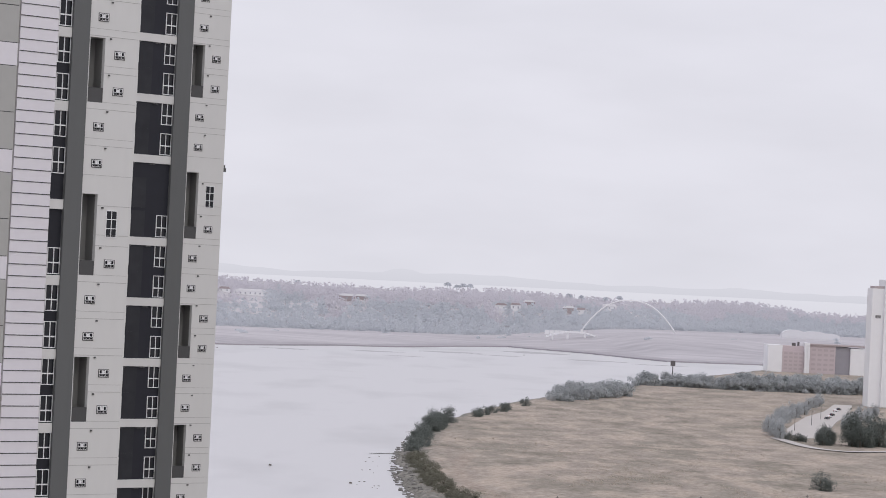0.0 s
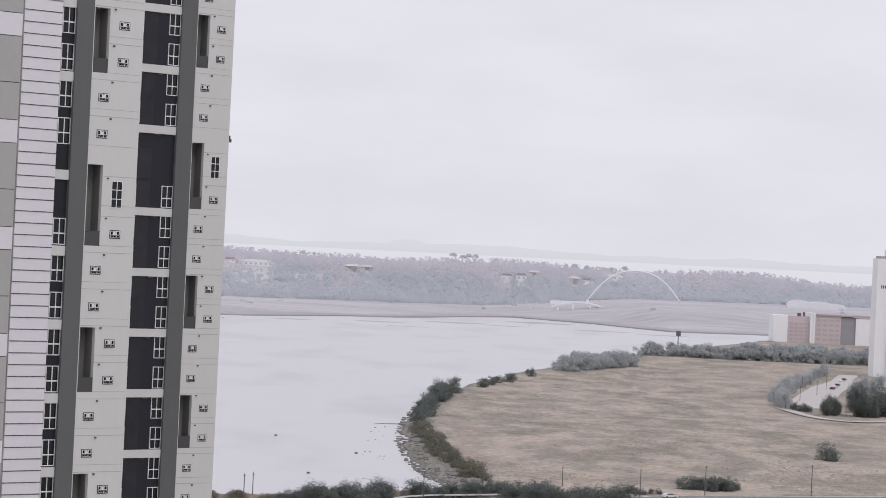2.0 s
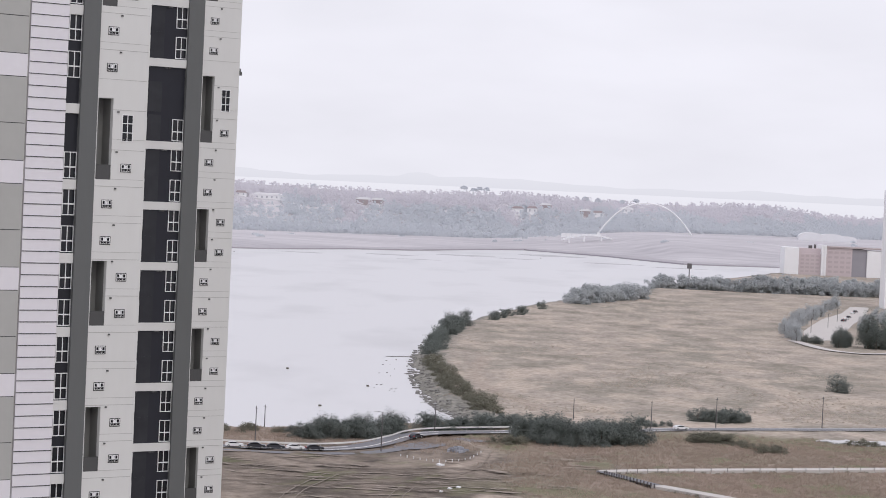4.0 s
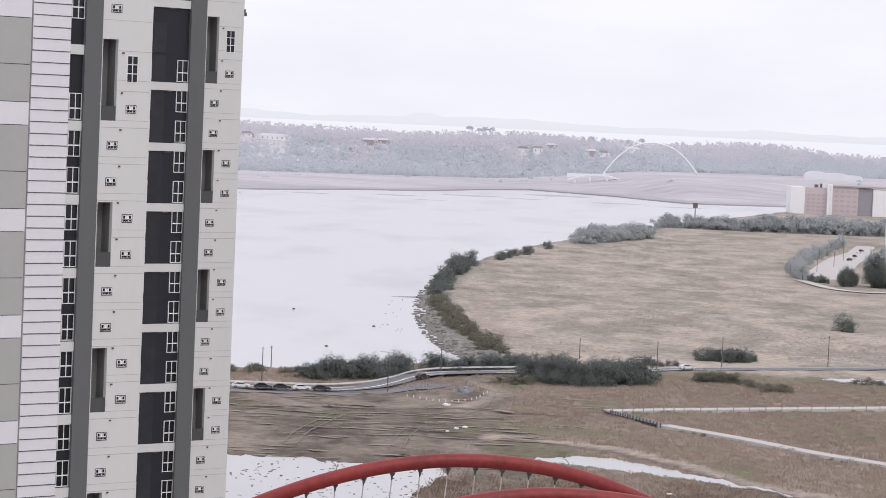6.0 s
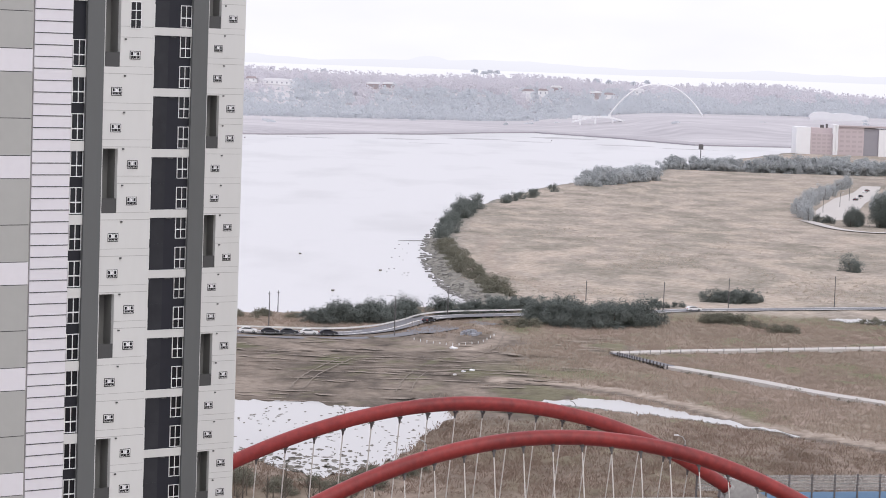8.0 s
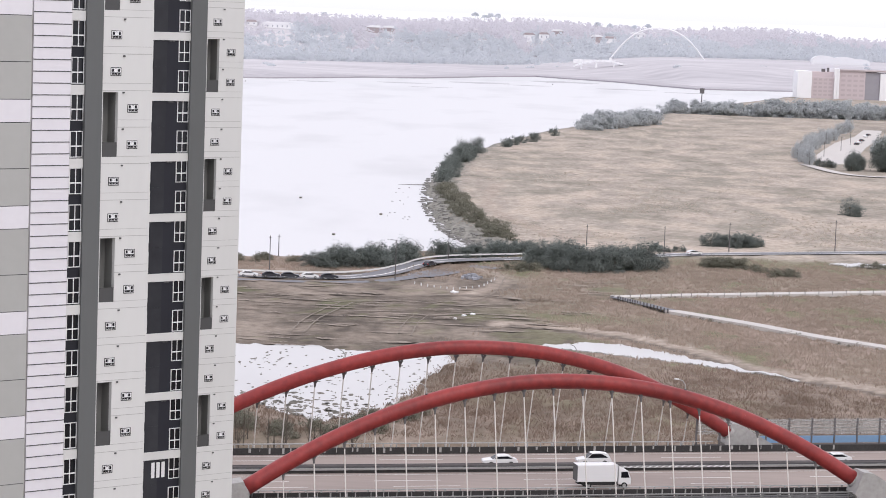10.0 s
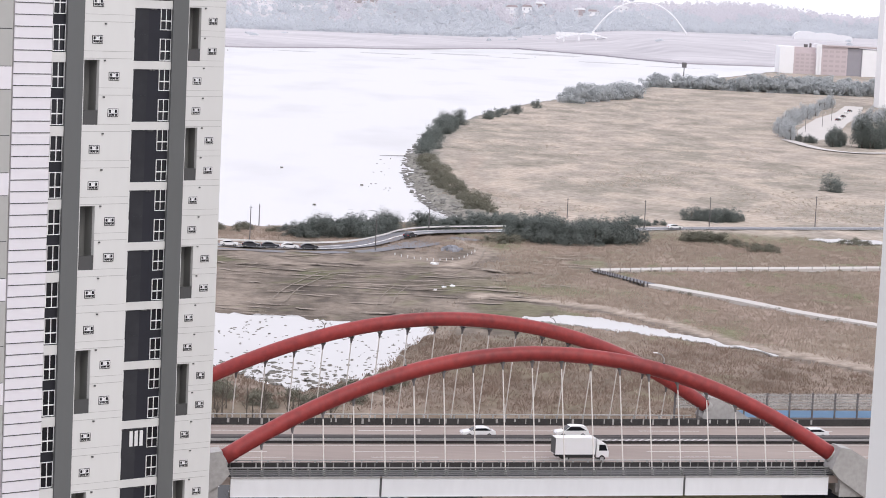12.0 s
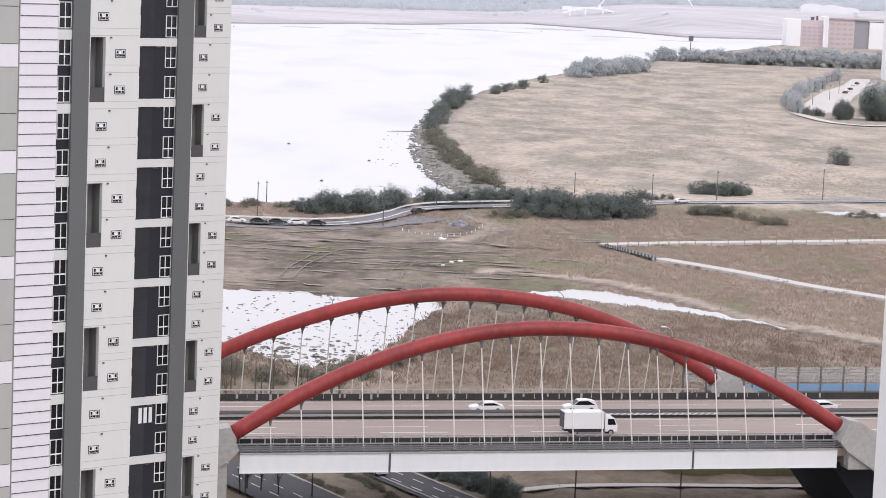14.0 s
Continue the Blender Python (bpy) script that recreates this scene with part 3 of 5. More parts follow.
def tower(name, x, y, label, anchor, edges, top, lined):
    """Local x runs along the face, y into the building. edges: dark strip, grey column, white wall, end."""
    tw = thing(name, pose(x, y, 0, 0, 0, 38), label, "apartment building")
    d0, d1, c1, w1 = edges
    depth = 15.0
    zb = 0.0
    # white wall with real niches
    niches = []
    rows = storeys(anchor, 3, top - 2)
    pairs = sorted({k for _, k, _ in rows})
    by = {k: z for z, k, _ in rows}
    for k in pairs:
        if (k + 1) % 4 == 0 and k + 1 in by or k == -1:
            z_hi, z_lo = by[k], by.get(k + 1, by[k] - 2.85)
            niches.append((z_lo - 0.95, z_hi + (1.25 if k != -1 else 2.25)))
    niches.sort()
    nl, nr = c1 + 0.10, c1 + 1.44
    wall = Shape()
    wall.box(nr, w1, 0, 0.4, zb, top)
    wall.box(c1, nl, 0, 0.4, zb, top)
    z = zb
    for a, b in niches:
        wall.box(nl, nr, 0, 0.4, z, a)
        z = b
    wall.box(nl, nr, 0, 0.4, z, top)
    part("end_wall", wall, WALL_WHITE, tw, "off-white painted concrete wall")
    part("core", Shape().box(c1 + 0.002, w1 - 0.002, 1.7, depth, zb, top).box(nr + 0.05, w1 - 0.002, 0.4, 1.7, zb, top), WALL_WHITE, tw)
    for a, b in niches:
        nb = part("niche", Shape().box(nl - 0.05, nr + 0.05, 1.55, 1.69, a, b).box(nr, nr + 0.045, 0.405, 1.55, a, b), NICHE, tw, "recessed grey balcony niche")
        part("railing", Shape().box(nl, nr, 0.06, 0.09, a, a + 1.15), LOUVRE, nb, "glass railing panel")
    # shallow joints and small vents
    vent = Shape().box(-0.075, 0.075, -0.11, 0.01, -0.06, 0.06).mesh("vent_hood", GROOVE)
    for z, k, tall in rows:
        for zj, t in ((z + 1.36, 0.04), (z - 0.92, 0.03)):
            xs = nr if any(a - 0.1 < zj < b + 0.1 for a, b in niches) else c1 + 0.05
            part("wall_joint", Shape().box(xs, w1 - 0.12, -0.012, 0.01, zj, zj + t), PANEL_GREY, tw)
        xv = c1 + 1.88
        part("vent_hood", vent, GROOVE, tw, m=pose(xv, 0, z + 1.22))
    for z, k, tall in rows:
        small_window(tw, (c1 + 2.76 if outer(k) or tall else c1 + 1.19), z, tall)
    # grey column
    part("grey_column", Shape().box(d1, c1, -0.06, depth, zb, top), WALL_GREY, tw, "dark grey painted pilaster")
    # dark window strip, set back
    set_back = 0.3
    part("dark_strip", Shape().box(d0, d1, set_back, depth, zb, top), DARK_WALL if not lined else DARK_PANEL, tw, "charcoal wall strip with paired windows")
    win_w = 1.12 if lined else 1.22
    xw = d1 + 0.02 - win_w / 2
    for z, k, tall in rows:
        if tall:
            continue
        zz = z + 0.05
        window_unit(win_w, 2.05, 2, tw, xw, zz, set_back - 0.02)
        if not lined:
            window_unit(win_w, 2.05, 2, tw, d0 + 0.22, zz, set_back - 0.02)
    # a white band closes each pair of storeys
    ks = sorted(by)
    band_z = []
    for k in ks:
        if k >= 0 and k % 2 == BAND[name]:
            band_z.append(by[k] - 1.40)
        elif k <= -2 and k % 2 == BAND[name]:
            band_z.append(by[k] - (3.3 if lined and k == -2 else 1.40))
    for bz in band_z:
        part("white_band", Shape().box(d0, d1, 0.12, set_back + 0.1, bz - 0.42, bz + 0.34), WALL_WHITE, tw, "white spandrel band")
    if not lined:
        for bz in band_z:
            for xx in (0.45, 0.75, 2.6, 2.9):
                part("soffit_vent", Shape().box(d0 + xx, d0 + xx + 0.2, 0.15, set_back, bz - 0.56, bz - 0.42), GROOVE, tw)
        matte = mat("charcoal_matte_panel", (0.040, 0.041, 0.047), 0.7, 0.35, 0.35, col2=(0.022, 0.023, 0.028), spec=0.25)
        for z, k, tall in rows:
            part("matte_panel", Shape().box(d0 + 0.9, d0 + 2.35, set_back - 0.05, set_back + 0.02, z - 1.42, z + 1.42), matte, tw)
    return tw, rows, by


BAND = {"apartment_tower": 0, "apartment_tower_far": 0}
TOWER_TOP = 101.0
a_tower, a_rows, a_by = tower("apartment_tower", -25.99, 190.0, "tall white and grey apartment tower with charcoal window strips", 70.8, (-5.78, -4.30, -2.82, 1.66), TOWER_TOP, True)
b_tower, b_rows, b_by = tower("apartment_tower_far", -22.09, 233.0, "tall white apartment tower with dark glazed bay", 74.5, (-9.9, -5.09, -3.40, 0.79), TOWER_TOP, False)
b_tower.name = "apartment_tower"

# white lined cladding and grey panels beside the first tower's windows
lined = Shape().box(-9.02, -5.78, -0.4, 12, 0, TOWER_TOP)
part("lined_wall", lined, WALL_LINED, a_tower, "white cladding with dark horizontal joints")
z = 0.27
while z < TOWER_TOP:
    part("cladding_joint", Shape().box(-9.02, -5.78, -0.43, -0.39, z - 0.035, z + 0.035), GROOVE, a_tower)
    z += 0.9
part("corner_recess", Shape().box(-9.30, -9.02, -0.2, 12, 0, TOWER_TOP), PANEL_GREY, a_tower)
z = 4.55
while z < TOWER_TOP - 5:
    for h, m_ in ((1.75, WALL_LINED), (2.83, PANEL_GREY), (3.51, PANEL_GREY)):
        if z + h > TOWER_TOP:
            break
        part("facade_panel", Shape().box(-16, -9.22, -0.5, 10, z + 0.03, z + h - 0.03), m_, a_tower)
        z += h
part("panel_backing", Shape().box(-15.9, -9.25, -0.43, 9.9, 0, TOWER_TOP), GROOVE, a_tower)

part("bracket", Shape().box(0.79, 1.15, 0.1, 0.35, 80.15, 80.5).box(0.95, 1.05, 0.15, 0.3, 80.5, 80.8), GROOVE, b_tower, "small dark bracket on the corner")
# number on the far tower as plain bars
num = Shape()
for i in range(3):
    num.box(-8.2 + i * 0.56, -8.2 + i * 0.56 + 0.36, 0.235, 0.255, 25.3, 26.8)
part("number_bars", num, FRAME_WHITE, b_tower, "white number painted as bars")

# edge of the wall beside the viewer's window
single("wall_viewer", Shape().box(0.2195, 3.0, 0.9, 1.2, 0, 76), WALL_WHITE, "white outer wall beside the viewing window", "wall", kind="structure")


# ---- arch bridge ----
BR = pose(0, 301.6, 8.5, 0, 0, 13.6)
bridge = thing("arch_bridge", BR, "twin red steel arch road bridge with pale girders", "bridge")
L0, L1 = -140.0, 190.0
part("footway", Shape().box(L0, L1, 0.4, 3.5, 0.004, 0.06), ASPHALT, bridge, "dark asphalt footway")
part("deck", Shape().box(L0, L1, 0.35, 38.6, -1.0, 0.0), DECK, bridge, "pinkish grey asphalt bridge deck")
# fascia girder in three lengths with open joints
for a, b in ((-25.2, -6.32), (-6.02, 33.9), (34.2, 54.0)):
    g_ = part("girder", Shape().box(a, b, 0.0, 0.35, -2.42, -0.14), GIRDER, bridge, "pale grey painted girder")
    part("flange", Shape().box(a, b, -0.08, 0.5, -2.5, -2.42), GIRDER, g_)
    part("flange", Shape().box(a, b, -0.10, 0.5, -0.14, 0.02), CONC, g_)
part("girder", Shape().box(L0, -29.5, 0.0, 0.35, -2.45, -0.05), GIRDER, bridge)
part("girder", Shape().box(60.5, L1, 0.0, 0.35, -2.45, -0.05), GIRDER, bridge)
part("girder", Shape().box(L0, L1, 38.2, 38.6, -2.45, -0.05), GIRDER, bridge)
for i in range(-6, 13):
    part("cross_beam", Shape().box(i * 4.6, i * 4.6 + 0.5, 0.35, 38.2, -2.2, -1.0), CONC, bridge)
part("joint_cover", Shape().box(-6.32, -6.02, 0.1, 0.3, -2.4, -0.15), GROOVE, bridge)
part("joint_cover", Shape().box(33.9, 34.2, 0.1, 0.3, -2.4, -0.15), GROOVE, bridge)


ENDS = {True: (-1.04, 1.018), False: (-1.0, 1.02)}


def arch_points(u0, v0, lean, near, n=49):
    """Centre line of a leaning arch: span 79.2 m, springing below the deck."""
    out = []
    for i in range(n):
        s = ENDS[near][0] + (ENDS[near][1] - ENDS[near][0]) * i / (n - 1)
        z = arch_z(s) + (0 if near else 0.32 * (1 - s * s))
        out.append((u0 + 39.5 * s, v0 + lean * z, z))
    return out


def arch_z(s):
    return 2.95 + 12.1 * (1 - abs(s) ** (2.12 if s > 0 else 1.88))


def build_arch(u0, v0, lean, near):
    pts = arch_points(u0, v0, lean, near)
    arch = part("arch", Shape().tube(pts, 1.0, 20), RED, bridge, "red painted tubular steel arch", smooth=True)
    for q in range(4, 46, 7):
        part("weld_ring", Shape().tube([pts[q], [a + 0.06 * (b - a) for a, b in zip(pts[q], pts[q + 1])]], 1.012, 20), RED, arch)
    for i in range(19):
        u = -21.2 + i * 3.93 + (u0 - 14.75) - (0 if near else 1.1)
        s = (u - u0) / 39.5
        z = arch_z(s)
        if z < 3.6:
            continue
        top = (u, v0 + lean * z, z)
        foot = (u, v0 + (0.0 if near else 0.3), -0.1)
        d = Vector(foot) - Vector(top)
        d.normalize()
        a = Vector(top) + d * 0.9
        b = Vector(top) + d * 1.9
        cable = part("hanger", Shape().tube([tuple(a), foot], 0.085, 6), CABLE, arch, "pale hanger cable")
        part("socket", Shape().tube([tuple(a), tuple(a + d * 0.35), tuple(b)], [0.42, 0.2, 0.1], 8), POLE_M, cable)
        part("anchor", Shape().tube([(foot[0], foot[1], 0.75), (foot[0], foot[1], -0.1)], 0.17, 6), STEEL, cable)
    for s in (-0.44, 0.435) if near else (-0.44, 0.40):
        u = u0 + 39.5 * s
        z = arch_z(s)
        v = v0 + lean * z
        lamp = part("arch_lamp", Shape().tube([(u, v, z + 0.9), (u, v, z + 1.7), (u - 0.35, v, z + 2.2), (u - 1.0, v, z + 2.45)], 0.07, 6), STEEL, arch, "curved lamp on the arch")
        part("lamp_head", Shape().box(u - 1.5, u - 0.9, v - 0.15, v + 0.15, z + 2.38, z + 2.5), FRAME_WHITE, lamp)
        part("lamp_base", Shape().tube([(u, v, z + 0.8), (u, v, z + 1.1)], 0.2, 8), GROOVE, lamp)
    return arch


build_arch(14.75, 0.8, 0.30, True)
build_arch(9.8, 38.0, -0.30, False)
# concrete springings with a steel collar
for u0, v0, lean in ((14.75, 0.8, 0.30), (9.8, 38.0, -0.30)):
    for sgn in (-1, 1):
        end = ENDS[v0 < 10][sgn > 0]
        e = u0 + 39.5 * end
        dz = arch_z(end) - arch_z(1.0)
        blk = [(e + sgn * 0.2, 4.4), (e - sgn * 0.9, 1.5), (e + sgn * 0.2, 0.2), (e + sgn * 4.6, -3.2), (e + sgn * 9.5, -3.6), (e + sgn * 9.5, -0.9), (e + sgn * 1.6, 4.2)]
        blk = [(a, b + (dz if b > 0 else 0)) for a, b in blk]
        if sgn > 0:
            blk = blk[::-1]
        ab = part("springing_block", Shape().profile(blk, v0 - 1.6, v0 + 1.5), CONC, bridge, "weathered concrete springing block")
        s0, s1 = end - 0.008 * sgn, end + 0.004 * sgn
        part("pedestal", Shape().box(min(e + sgn * 0.5, e + sgn * 4.2), max(e + sgn * 0.5, e + sgn * 4.2), v0 - 1.2, v0 + 1.3, -2.7, 0.1), CONC, ab)
        ring = [(u0 + 39.5 * q, v0 + lean * arch_z(q), arch_z(q)) for q in (s0, s1)]
        part("collar", Shape().tube(ring, 1.14, 20), CONC, ab, "dull grey collar")
        if v0 < 10 and sgn < 0:
            part("pier", Shape().box(e - 2.0 + sgn * 2.5, e + 2.0 + sgn * 2.5, v0 - 1.3, v0 + 1.2, -14.6, -2.5), CONC, ab)
part("abutment", Shape().box(-34.5, -27.5, 9.0, 36.4, -14.6, -1.0), CONC, bridge, "weathered concrete abutment wall")
# near-black base colour stands in for deep shade under the deck
part("abutment", Shape().profile([(54.7, -1.0), (65.2, -14.6), (71.7, -14.6), (60.2, -1.0)], 9.0, 36.4), mat("shade_dark_concrete", (0.030, 0.034, 0.042), 0.8, 0.2, 0.3, spec=0.2), bridge, "leaning abutment wall coloured dark for the shade under the deck")


def railing(v, h, span, step, name, material, bars, parent):
    rail = part(name, Shape().box(span[0], span[1], v - 0.06, v + 0.06, bars[0] - 0.06, bars[0] + 0.06), material, parent)
    for b in bars[1:]:
        part("rail_bar", Shape().box(span[0], span[1], v - 0.06, v + 0.06, b - 0.06, b + 0.06), material, rail)
    u = span[0]
    post = Shape().box(-0.07, 0.07, -0.07, 0.07, 0, h).mesh("post", material)
    while u < span[1]:
        part("post", post, material, rail, m=pose(u, v, 0))
        u += step
    return rail


RAIL = mat("dull_grey_rail", (0.20, 0.20, 0.20), 0.5, 0.15, metal=0.3)
fr_ = railing(0.25, 1.1, (-27, 60), 1.965, "footway_railing", RAIL, (0.3, 0.55, 0.8, 1.08), bridge)
part("hand_rail", Shape().box(-27, 60, 0.17, 0.33, 1.12, 1.2), STEEL, fr_, "pale steel hand rail")
# traffic barrier: dark base with a steel top rail on posts
tb = part("traffic_barrier", Shape().box(L0, L1, 3.5, 3.8, 0.004, 1.12), BARRIER, bridge, "dark stained parapet with steel top rail")
part("top_rail", Shape().box(L0, L1, 3.55, 3.75, 1.36, 1.46), STEEL, tb)
pm = Shape().box(-0.09, 0.09, -0.08, 0.08, 1.12, 1.36).mesh("rail_post", STEEL)
for i in range(84):
    part("rail_post", pm, STEEL, tb, m=pose(-70 + i * 2.0, 3.65, 0))
st = Shape()
r2 = random.Random(3)
for i in range(90):
    u = -45 + i * 1.35 + r2.uniform(-0.5, 0.5)
    st.box(u, u + r2.uniform(0.05, 0.22), 3.485, 3.5, r2.uniform(0.05, 0.5), 1.11)
part("stain", st, CONC, tb)["kind"] = "stuff"
med = part("median_barrier", Shape().box(L0, L1, 21.6, 23.0, 0.004, 0.75), BARRIER, bridge, "dark double median guard rail")
part("guard_beam", Shape().box(L0, L1, 21.45, 21.6, 0.42, 0.72), STEEL, med)
part("guard_beam", Shape().box(L0, L1, 21.5, 21.65, 0.95, 1.08), POLE_M, med)
part("guard_beam", Shape().box(L0, L1, 23.0, 23.1, 0.42, 0.95), POLE_M, med)
chev = Shape()
for i in range(19):
    u = 27.0 + i * 0.95
    chev.profile([(u, 0.46), (u + 0.4, 0.46), (u + 0.95, 0.70), (u + 0.55, 0.70)], 21.43, 21.45)
part("reflector_stripe", chev, FRAME_WHITE, med)
fb = part("far_parapet", Shape().box(L0, L1, 34.9, 35.2, 0.004, 0.95), BARRIER, bridge, "dark stained far parapet")
part("top_rail", Shape().box(L0, 47, 34.95, 35.15, 1.45, 1.58), STEEL, fb)
pm2 = Shape().box(-0.08, 0.08, -0.07, 0.07, 0.95, 1.45).mesh("rail_post", STEEL)
for i in range(62):
    part("rail_post", pm2, STEEL, fb, m=pose(-70 + i * 1.9, 35.05, 0))
st = Shape()
for i in range(70):
    u = -45 + i * 1.6 + r2.uniform(-0.6, 0.6)
    st.box(u, u + r2.uniform(0.05, 0.35), 34.88, 34.9, r2.uniform(0.1, 0.5), 0.93)
part("stain", st, CONC, fb)["kind"] = "stuff"
# lane paint
for v, wd in ((8.3, 0.16), (20.3, 0.16), (24.2, 0.16), (33.8, 0.16)):
    part("edge_line", Shape().box(L0, L1, v - wd / 2, v + wd / 2, 0.004, 0.012), MARK, bridge)
dash = Shape().box(0, 9.0, -0.09, 0.09, 0.004, 0.012).mesh("lane_dash", MARK)
for v, off in ((12.48, 7.2), (16.27, 5.4), (27.6, 2.0), (30.8, 9.0)):
    for i in range(-6, 9):
        part("lane_dash", dash, MARK, bridge, m=pose(off + i * 20.4 - 12.0, v, 0))
# noise fence behind the far parapet
nf = part("noise_fence", Shape().box(44.5, 130, 36.62, 36.7, 0.3, 0.8), POLE_M, bridge, "clear noise fence with a blue band")
for i in range(18):
    u = 45 + i * 3.55
    part("fence_post", Shape().box(u - 0.11, u + 0.11, 36.5, 36.8, -0.3, 4.6), POLE_M, nf)
    part("clear_panel", Shape().box(u + 0.12, u + 3.43, 36.62, 36.66, 2.25, 4.5), CLEAR_PANEL, nf)
    if i > 1:
        part("blue_panel", Shape().box(u + 0.12, u + 3.43, 36.60, 36.66, 0.95, 2.0), BLUE, nf, "blue panel")
    for q in (2.7, 3.2, 3.7, 4.2):
        part("cross_bar", Shape().box(u + 0.12, u + 3.43, 36.57, 36.6, q - 0.035, q + 0.035), STEEL, nf)


# ---- vehicles ----
def wheel(parent, x, y, r, wd):
    wh = part("wheel", Shape().tube([(0, -wd / 2, 0), (0, wd / 2, 0)], r, 16), RUBBER, parent, m=pose(x, y, r))
    part("rim", Shape().tube([(0, -wd / 2 - 0.01, 0), (0, wd / 2 + 0.01, 0)], r * 0.6, 12), STEEL, wh)
    return wh


def car(m, paint, label, suv=False, group="cars on the roads"):
    c = thing("car", m, label, "car", group)
    h = 1.68 if suv else 1.45
    lo = [(-2.35, 0.35), (2.3, 0.32), (2.38, 0.62), (2.2, 0.82), (1.25, 0.98), (-1.5 if not suv else -2.2, 1.0), (-2.3, 0.95), (-2.4, 0.7)]
    hi = [(1.15, 0.96), (0.35, h - 0.06), (0.0, h), (-1.0, h), (-1.5 if not suv else -1.9, h - 0.12), (-2.0 if not suv else -2.28, 1.0)]
    part("body", Shape().profile(lo, -0.92, 0.92), paint, c)
    part("cabin", Shape().profile(hi, -0.76, 0.76), paint, c)
    wn_ = [(1.0, 1.0), (0.36, h - 0.13), (-0.95, h - 0.11), (-1.72 if not suv else -2.0, 1.02)]
    part("side_window", Shape().profile(wn_, -0.785, -0.755), GLASS, c)
    part("side_window", Shape().profile(wn_, 0.755, 0.785), GLASS, c)
    part("windscreen", Shape().profile([(1.17, 1.0), (0.42, h - 0.09), (0.40, h - 0.12), (1.10, 0.99)], -0.68, 0.68), GLASS, c)
    for y in (-0.7, 0.7):
        part("headlight", Shape().box(2.22, 2.36, y - 0.18, y + 0.18, 0.62, 0.78), LAMP_CLEAR, c)
        part("tail_light", Shape().box(-2.40, -2.3, y - 0.18, y + 0.18, 0.72, 0.9), LAMP_RED, c)
    for x in (-1.42, 1.42):
        for y in (-0.82, 0.82):
            wheel(c, x, y, 0.33, 0.24)
    return c


def truck(m):
    t = thing("box_truck", m, "white box truck with a white cab on the bridge", "truck")
    part("cargo_box", Shape().box(-3.7, 1.75, -1.1, 1.1, 0.95, 3.15).box(-3.72, -3.66, -1.12, 1.12, 0.93, 3.17), CAR_WHITE, t, "white ribbed cargo box")
    part("rear_door", Shape().box(-3.76, -3.72, -1.0, 1.0, 1.0, 3.1), GROOVE, t)
    part("chassis", Shape().box(-3.5, 3.2, -0.5, 0.5, 0.55, 0.9).box(-3.0, 1.4, -1.05, -0.98, 0.5, 0.9), RUBBER, t)
    cab = part("cab", Shape().profile([(1.95, 0.55), (3.65, 0.55), (3.68, 1.35), (3.25, 2.35), (3.0, 2.5), (1.95, 2.5)], -1.0, 1.0), CAR_WHITE, t)
    part("windscreen", Shape().profile([(3.70, 1.4), (3.30, 2.3), (3.27, 2.28), (3.66, 1.38)], -0.9, 0.9), GLASS, cab)
    part("side_window", Shape().profile([(2.3, 1.45), (3.45, 1.45), (3.15, 2.25), (2.3, 2.25)], -1.02, -0.99), GLASS, cab)
    part("side_window", Shape().profile([(2.3, 1.45), (3.45, 1.45), (3.15, 2.25), (2.3, 2.25)], 0.99, 1.02), GLASS, cab)
    part("wind_deflector", Shape().profile([(1.98, 2.5), (2.9, 2.5), (1.98, 3.05)], -0.85, 0.85), CAR_WHITE, cab)
    for x in (-2.2, 2.75):
        for y in (-0.9, 0.9):
            wheel(t, x, y, 0.42, 0.28)
    return t


car(pose(-9.1, 352.9, -5.68, 0, 0, 121), CAR_WHITE, "white sport utility car on the road under the bridge", True)


def on_bridge(u, v, turn=0):
    return BR @ pose(u, v, 0.0, 0, 0, turn)


truck(on_bridge(23.0, 10.6))
car(on_bridge(13.0, 26.4, 180), CAR_WHITE, "white saloon car on the bridge")
car(on_bridge(26.5, 26.6, 180), CAR_WHITE, "white sport utility car on the bridge", True)
car(on_bridge(62.0, 26.0, 180), CAR_WHITE, "white saloon car on the bridge approach")


# ---- coast road with guard rail, lamps and cars ----
ROAD = bend([(-140, 618), (-57, 623.5), (-35, 625), (-22.6, 635), (-15.5, 650), (-6.8, 671), (22, 695), (56, 713), (72, 724), (134, 752), (230, 800)])
single("road", Shape().ribbon([(x, y, 0.25 + 0.5 * math.exp(-((x + 5) / 14) ** 2)) for x, y in ROAD], 3.6, 0), PALE_ROAD, "worn grey two-lane coast road", "road", kind="structure")
single("road_marking", Shape().ribbon([(x + 0.0, y + 3.0, 0.27 + 0.5 * math.exp(-((x + 5) / 14) ** 2)) for x, y in ROAD], 0.35, 0).ribbon([(x, y - 2.6, 0.27 + 0.5 * math.exp(-((x + 5) / 14) ** 2)) for x, y in ROAD], 0.3, 0), MARK, "white edge lines of the coast road", "road marking", kind="structure")
single("lay_by", Shape().ribbon(bend([(-60, 615.5), (-36, 616), (-20, 624), (-10, 640), (-2, 655), (8, 668)]), [2.2] * 18 + [4.5] * 13, 0.10), PALE_ROAD, "grey paved lay-by beside the coast road", "road", kind="structure")
gr = thing("guard_rail", pose(0, 0, 0), "white painted guard rail along the coast road", "guard rail")
gpts = [(x - 0.3, y + 4.6, 0.25 + 0.5 * math.exp(-((x + 5) / 14) ** 2)) for x, y in ROAD if -100 < x < 40]
beam = Shape()
